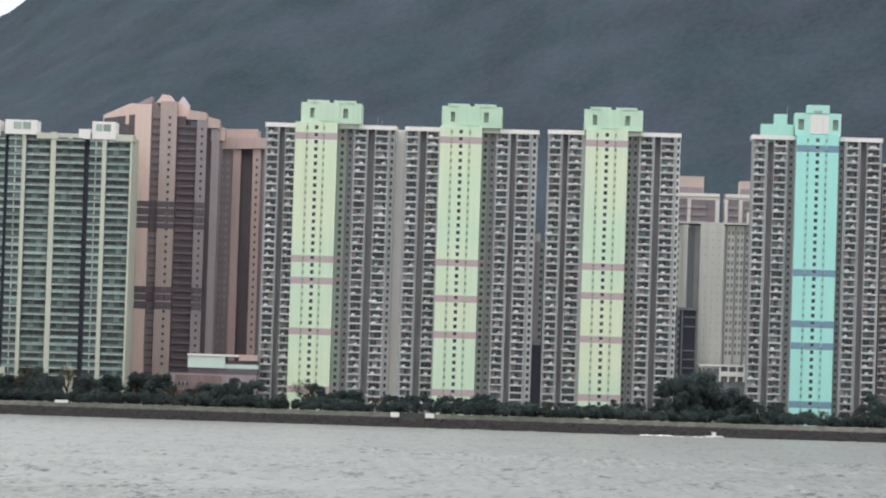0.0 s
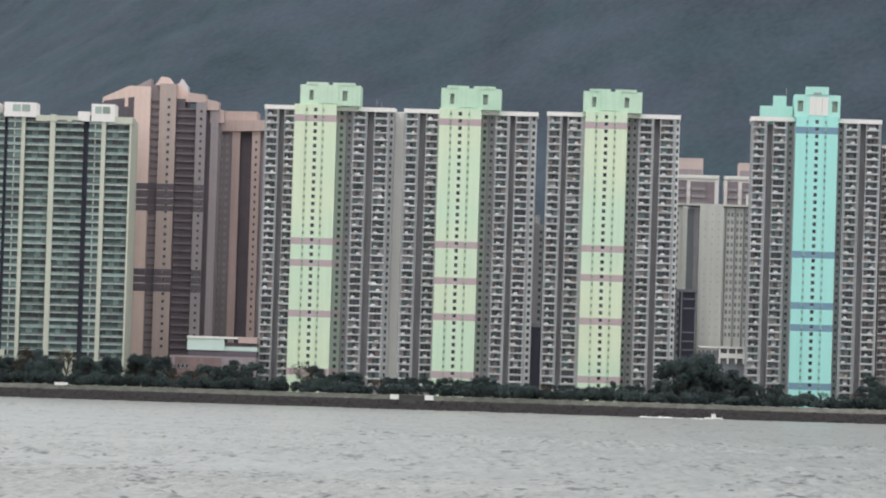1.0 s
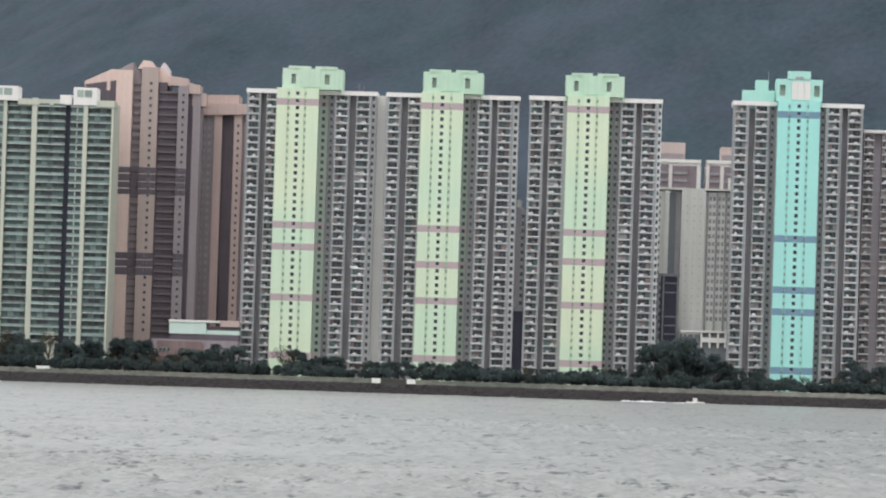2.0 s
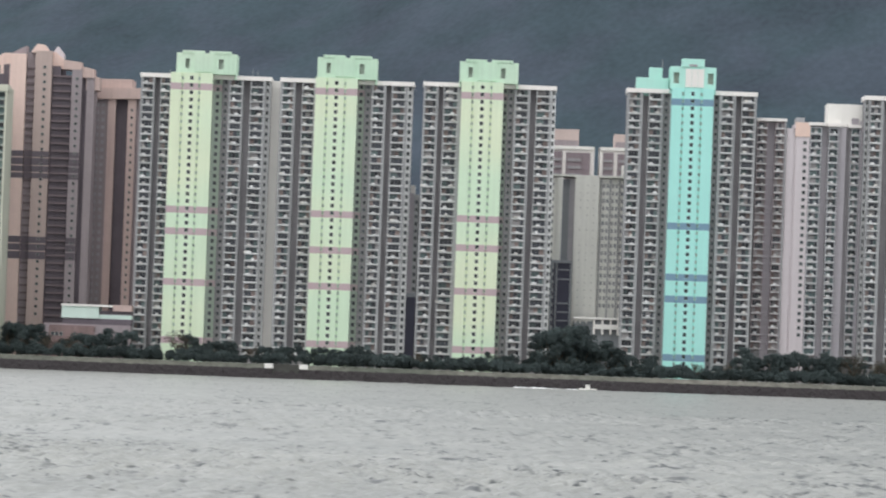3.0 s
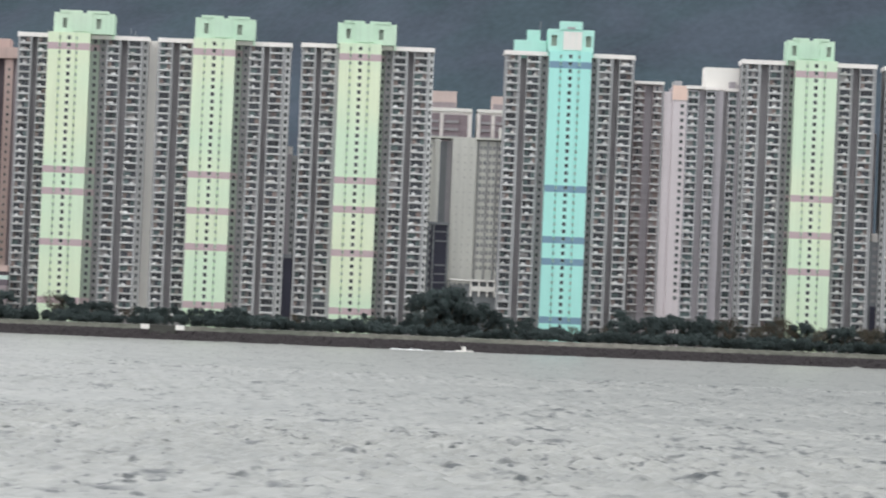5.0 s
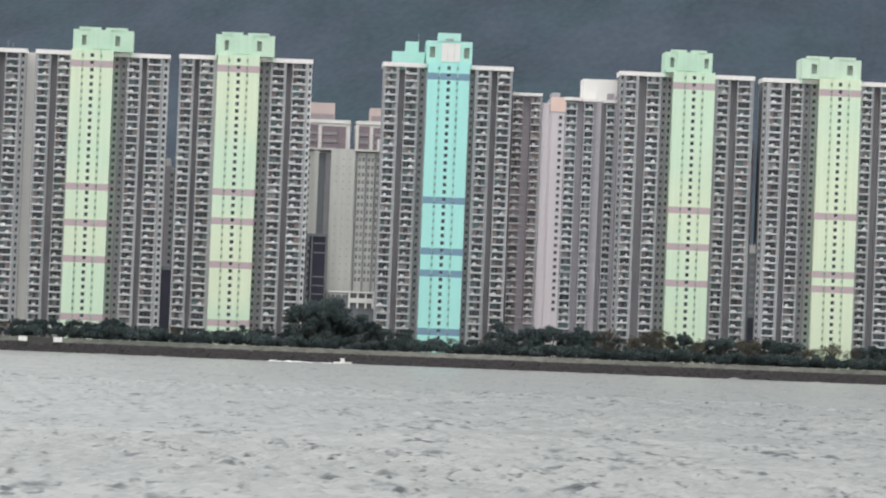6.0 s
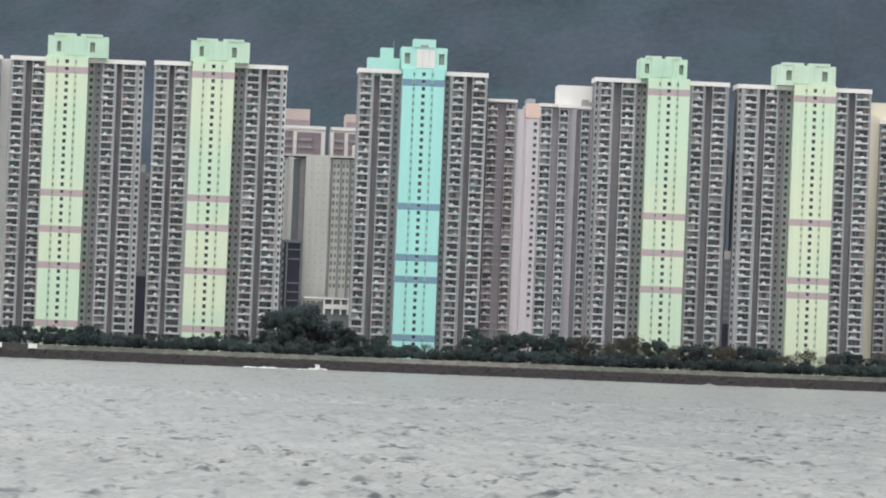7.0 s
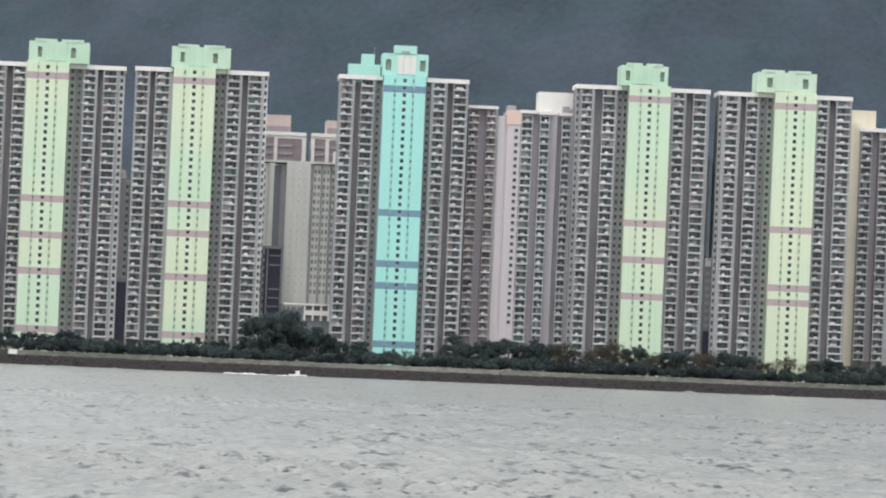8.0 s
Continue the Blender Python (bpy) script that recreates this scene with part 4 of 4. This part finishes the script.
def tree_kind(seed, leaf, sparse, label, low=0.3):
    """A unit-high tree, scaled by ten: tapered trunk, limbs, a crown of leaf clumps."""
    r = random.Random(seed)
    t = thing("tree", (0, -3000, -50), label, "tree", "trees along the shore")
    bm = bmesh.new()

    def limb(a, b, ra, rb):
        d = b - a
        bmesh.ops.create_cone(bm, segments=6, radius1=ra, radius2=rb, depth=d.length, cap_ends=True,
                              matrix=Matrix.Translation((a + b) / 2) @ d.to_track_quat("Z", "Y").to_matrix().to_4x4())

    fork = Vector((0, 0, 10 * low))
    limb(Vector((0, 0, -0.5)), fork, 0.34, 0.24)
    blobs = []
    for k in range(7):
        a = k * 6.283 / 7 + r.uniform(-0.3, 0.3)
        out = Vector((math.cos(a) * r.uniform(1.4, 3.2), math.sin(a) * r.uniform(1.4, 3.0), r.uniform(10 * low + 1.2, 8.4)))
        limb(fork, out, 0.17, 0.05)
        blobs.append((out.x, out.y, out.z, r.uniform(1.2, 1.9)))
        blobs.append((out.x * 1.25, out.y * 1.2, out.z - r.uniform(0.6, 1.8), r.uniform(0.9, 1.5)))
    for _ in range(5):
        blobs.append((r.uniform(-1.4, 1.4), r.uniform(-1.2, 1.2), r.uniform(6.4, 8.8), r.uniform(1.0, 1.6)))
    me = bpy.data.meshes.new("trunk")
    bm.to_mesh(me)
    bm.free()
    me.materials.append(BARK)
    part("trunk", me, t)
    v, f = leaf_cloud(r, blobs, 70 if sparse else 200, 0.18 if sparse else 0.23)
    me = bpy.data.meshes.new("crown")
    me.from_pydata(v, [], f)
    me.materials.append(leaf)
    part("crown", me, t)
    return t


def shrub_kind(seed):
    r = random.Random(seed)
    t = thing("shrub", (0, -3000, -50), "dense dark green shrub behind the sea wall", "shrub", "shrubs along the promenade")
    blobs = [(r.uniform(-3, 3), r.uniform(-1.5, 1.5), r.uniform(1.0, 2.6), r.uniform(0.9, 1.5)) for _ in range(11)]
    v, f = leaf_cloud(r, blobs, 150, 0.22)
    me = bpy.data.meshes.new("foliage")
    me.from_pydata(v, [], f)
    me.materials.append(LEAF)
    part("foliage", me, t)
    return t


GREENTREES = [tree_kind(i, LEAF, False, "dense dark green broadleaf tree on the promenade", 0.12) for i in range(5)]
RUSTTREES = [tree_kind(20 + i, RUSTLEAF, True, "sparse rusty brown tree on the promenade", 0.3) for i in range(3)]
SHRUBS = [shrub_kind(40 + i) for i in range(4)]


def planting():
    r = random.Random(3)
    # stretch along the shore, lowest and highest crown, spacing, share of rusty trees
    for x0, x1, lo, hi, gap, rusty in ((-262, -224, 13, 17, 5, 0.2), (-224, -201, 14, 20, 5, 0.3), (-195, -178, 14, 17.5, 4.5, 0.0), (-175, -160, 15, 18.5, 4, 0.0),
                                       (-159, -140, 12, 16, 3.4, 0.35), (-140, -128, 13, 17, 4.5, 0.0), (-128, -114, 9, 11.5, 5, 0.1), (-110, -103, 13, 17, 4.5, 0.7),
                                       (-101, -30, 10, 13.5, 4.6, 0.1), (-30, 12, 9.5, 13, 4.6, 0.1), (13, 27, 10, 13.5, 4.5, 0.0), (27, 43, 19, 25, 4.0, 0.0),
                                       (43, 56, 15.5, 20, 4.4, 0.0), (56, 69, 10, 14, 4.5, 0.0), (70, 103, 8.5, 12, 4.4, 0.15), (103, 143, 14, 19, 4.2, 0.0),
                                       (143, 162, 13.5, 18, 4.2, 0.65), (164, 200, 13, 16.5, 4.4, 0.35), (200, 215, 13, 16, 4.4, 0.3),
                                       (217, 238, 12, 16, 4.6, 0.9), (238, 285, 13, 16, 4.6, 0.2)):
        x = x0
        while x < x1:
            top = r.uniform(lo, hi)
            h = (top - GROUND) / 10.0
            xx, yy = x * 0.98 + r.uniform(-1, 1), shore(x) + r.uniform(30, 58)
            kind = r.choice(RUSTTREES if r.random() < rusty else GREENTREES)
            wide = h * r.uniform(0.85, 1.2)
            copy_thing(kind, Matrix.LocRotScale((xx, yy, GROUND), Euler((0, 0, r.uniform(0, 6.28))), (wide, wide, h)))
            x += gap * r.uniform(0.55, 0.95)
    x = -265.0
    while x < 290:
        h = r.uniform(0.9, 1.7)
        if not (-72 < x < -62) and r.random() < 0.95:
            copy_thing(r.choice(SHRUBS), Matrix.LocRotScale((x * 0.97, shore(x) + r.uniform(20, 26), GROUND - 0.1), Euler((0, 0, r.uniform(-0.4, 0.4))), (h, h, h)))
        x += 2.9 * r.uniform(0.8, 1.2)


planting()
for kind in GREENTREES + RUSTTREES + SHRUBS:
    for ob in (*kind.children_recursive, kind):
        bpy.data.objects.remove(ob)


# ---- small things by the water ----
def landing():
    y = shore(-66)
    b = thing("landing_steps", (-66, y, 0), "dark stone landing steps down to the water", "steps")
    for i in range(7):
        s = Shape()
        s.box(-4.6, 4.6, 0.2 + 0.6 * i, 8.5, -0.6 + 0.84 * i, 0.24 + 0.84 * i, DARKSTONE)
        part("step", s, b)
    for x in (-72.0, -59.6):
        b = thing("white_board", (x, y + 1.4, 2.0), "white notice board on posts beside the landing steps", "sign", "boards at the landing")
        p = Shape()
        p.box(-1.55, 1.55, 0, 0.15, 1.7, 3.4, WHITE)
        part("board", p, b)
        for dx in (-1.2, 1.2):
            q = Shape()
            q.box(dx - 0.09, dx + 0.09, 0.15, 0.3, -1.0, 3.3, RUBBLE)
            part("post", q, b)


def speedboat():
    x, y = 41.0, 1694.0
    b = thing("speedboat", (x, y, 0.0), "small white speedboat throwing spray off the sea wall", "boat")
    s = Shape()
    outline = [(-3.0, -0.9), (1.6, -0.9), (3.4, 0.0), (1.6, 0.9), (-3.0, 0.9)]
    s.prism(outline, -0.2, 0.75, WHITE)
    part("hull", s, b)
    s = Shape()
    s.prism([(-0.6, -0.7), (0.9, -0.55), (0.9, 0.55), (-0.6, 0.7)], 0.75, 1.9, AIRCON)
    part("windscreen", s, b)
    s = Shape()
    s.prism([(-1.0, -0.8), (0.7, -0.7), (0.7, 0.7), (-1.0, 0.8)], 1.9, 2.05, WHITE)
    part("canopy", s, b)
    r = random.Random(2)
    bm = bmesh.new()
    for k in range(44):
        d = r.gauss(18.5, 2.6) if k < 26 else (r.gauss(7.5, 1.6) if k < 38 else r.uniform(2.5, 14))
        bmesh.ops.create_icosphere(bm, subdivisions=1, radius=1.0, matrix=Matrix.Translation((x - d + r.uniform(-0.5, 0.5), y + r.uniform(-1, 1), 0.15)) @
                                   Matrix.Diagonal((r.uniform(0.5, 1.3), r.uniform(0.4, 0.8), r.uniform(0.15, 0.5) if k < 26 else r.uniform(0.1, 0.3), 1)))
    me = bpy.data.meshes.new("wake")
    bm.to_mesh(me)
    bm.free()
    me.materials.append(mat("white_foam", (0.85, 0.87, 0.87), 0.9, 0.05, 1.0))
    tagged(new("wake", me), "white foaming wake behind the speedboat", "wake", kind="stuff")


def promenade_things():
    for x0, x1, z in ((213, 228, 2.4), (152, 166, 2.2)):
        y = shore(x0) + 28
        b = thing("hoarding", (x0 * 0.965, y, GROUND), "blue-grey hoarding along the promenade", "fence")
        n = int((x1 - x0) / 2)
        for i in range(n):
            s = Shape()
            s.box(i * 2.0, i * 2.0 + 1.92, 0.05 * (i % 2), 0.05 * (i % 2) + 0.08, 0, z, BLUEHOARD)
            part("panel", s, b)
    b = thing("pavilion", (162.5, shore(165) + 27.5, GROUND), "small mint green pavilion roof on posts", "pavilion")
    bm = bmesh.new()
    bmesh.ops.create_cone(bm, segments=8, radius1=2.0, radius2=0.5, depth=1.0, cap_ends=True, matrix=Matrix.Translation((0, 0, 4.0)))
    me = bpy.data.meshes.new("roof")
    bm.to_mesh(me)
    bm.free()
    me.materials.append(GREEN_SHADE)
    part("roof", me, b)
    for dx, dy in ((-1.6, -1.6), (1.6, -1.6), (1.6, 1.6), (-1.6, 1.6)):
        s = Shape()
        s.box(dx - 0.1, dx + 0.1, dy - 0.1, dy + 0.1, 0, 3.5, MIDGREY)
        part("post", s, b)


def wall_block():
    # plain block added in place of an unidentified white object
    s = Shape()
    s.prism([(-2.4, 0), (2.4, 0), (2.0, 1.4), (-2.0, 1.4)], 0, 1.1, WHITE)
    ob = new("concrete_block", s.mesh("concrete_block"))
    ob.location = (-194.0, shore(-194) + 7.2, 4.9)
    tagged(ob, "low white block for an unidentified object on the sea wall", "block")


def antennas():
    for x, h in ((-86.0, 3.4), (-84.2, 2.6), (-129.2 + 12, 1.8), (29.0 - 20, 2.2), (240.0, 2.4)):
        b = thing("roof_antenna", (x, 1812, GROUND + 105.95), "thin grey antenna mast on a tower roof", "antenna", "antennas on the roofs")
        s = Shape()
        s.box(-0.07, 0.07, -0.07, 0.07, 0, h + 1.6, MIDGREY)
        part("mast", s, b)
        for k in range(3):
            s = Shape()
            s.box(-0.7 + 0.15 * k, 0.7 - 0.15 * k, -0.03, 0.03, h + 0.4 * k, h + 0.4 * k + 0.06, MIDGREY)
            part("crossbar", s, b)


wall_block()
antennas()
landing()
speedboat()
promenade_things()
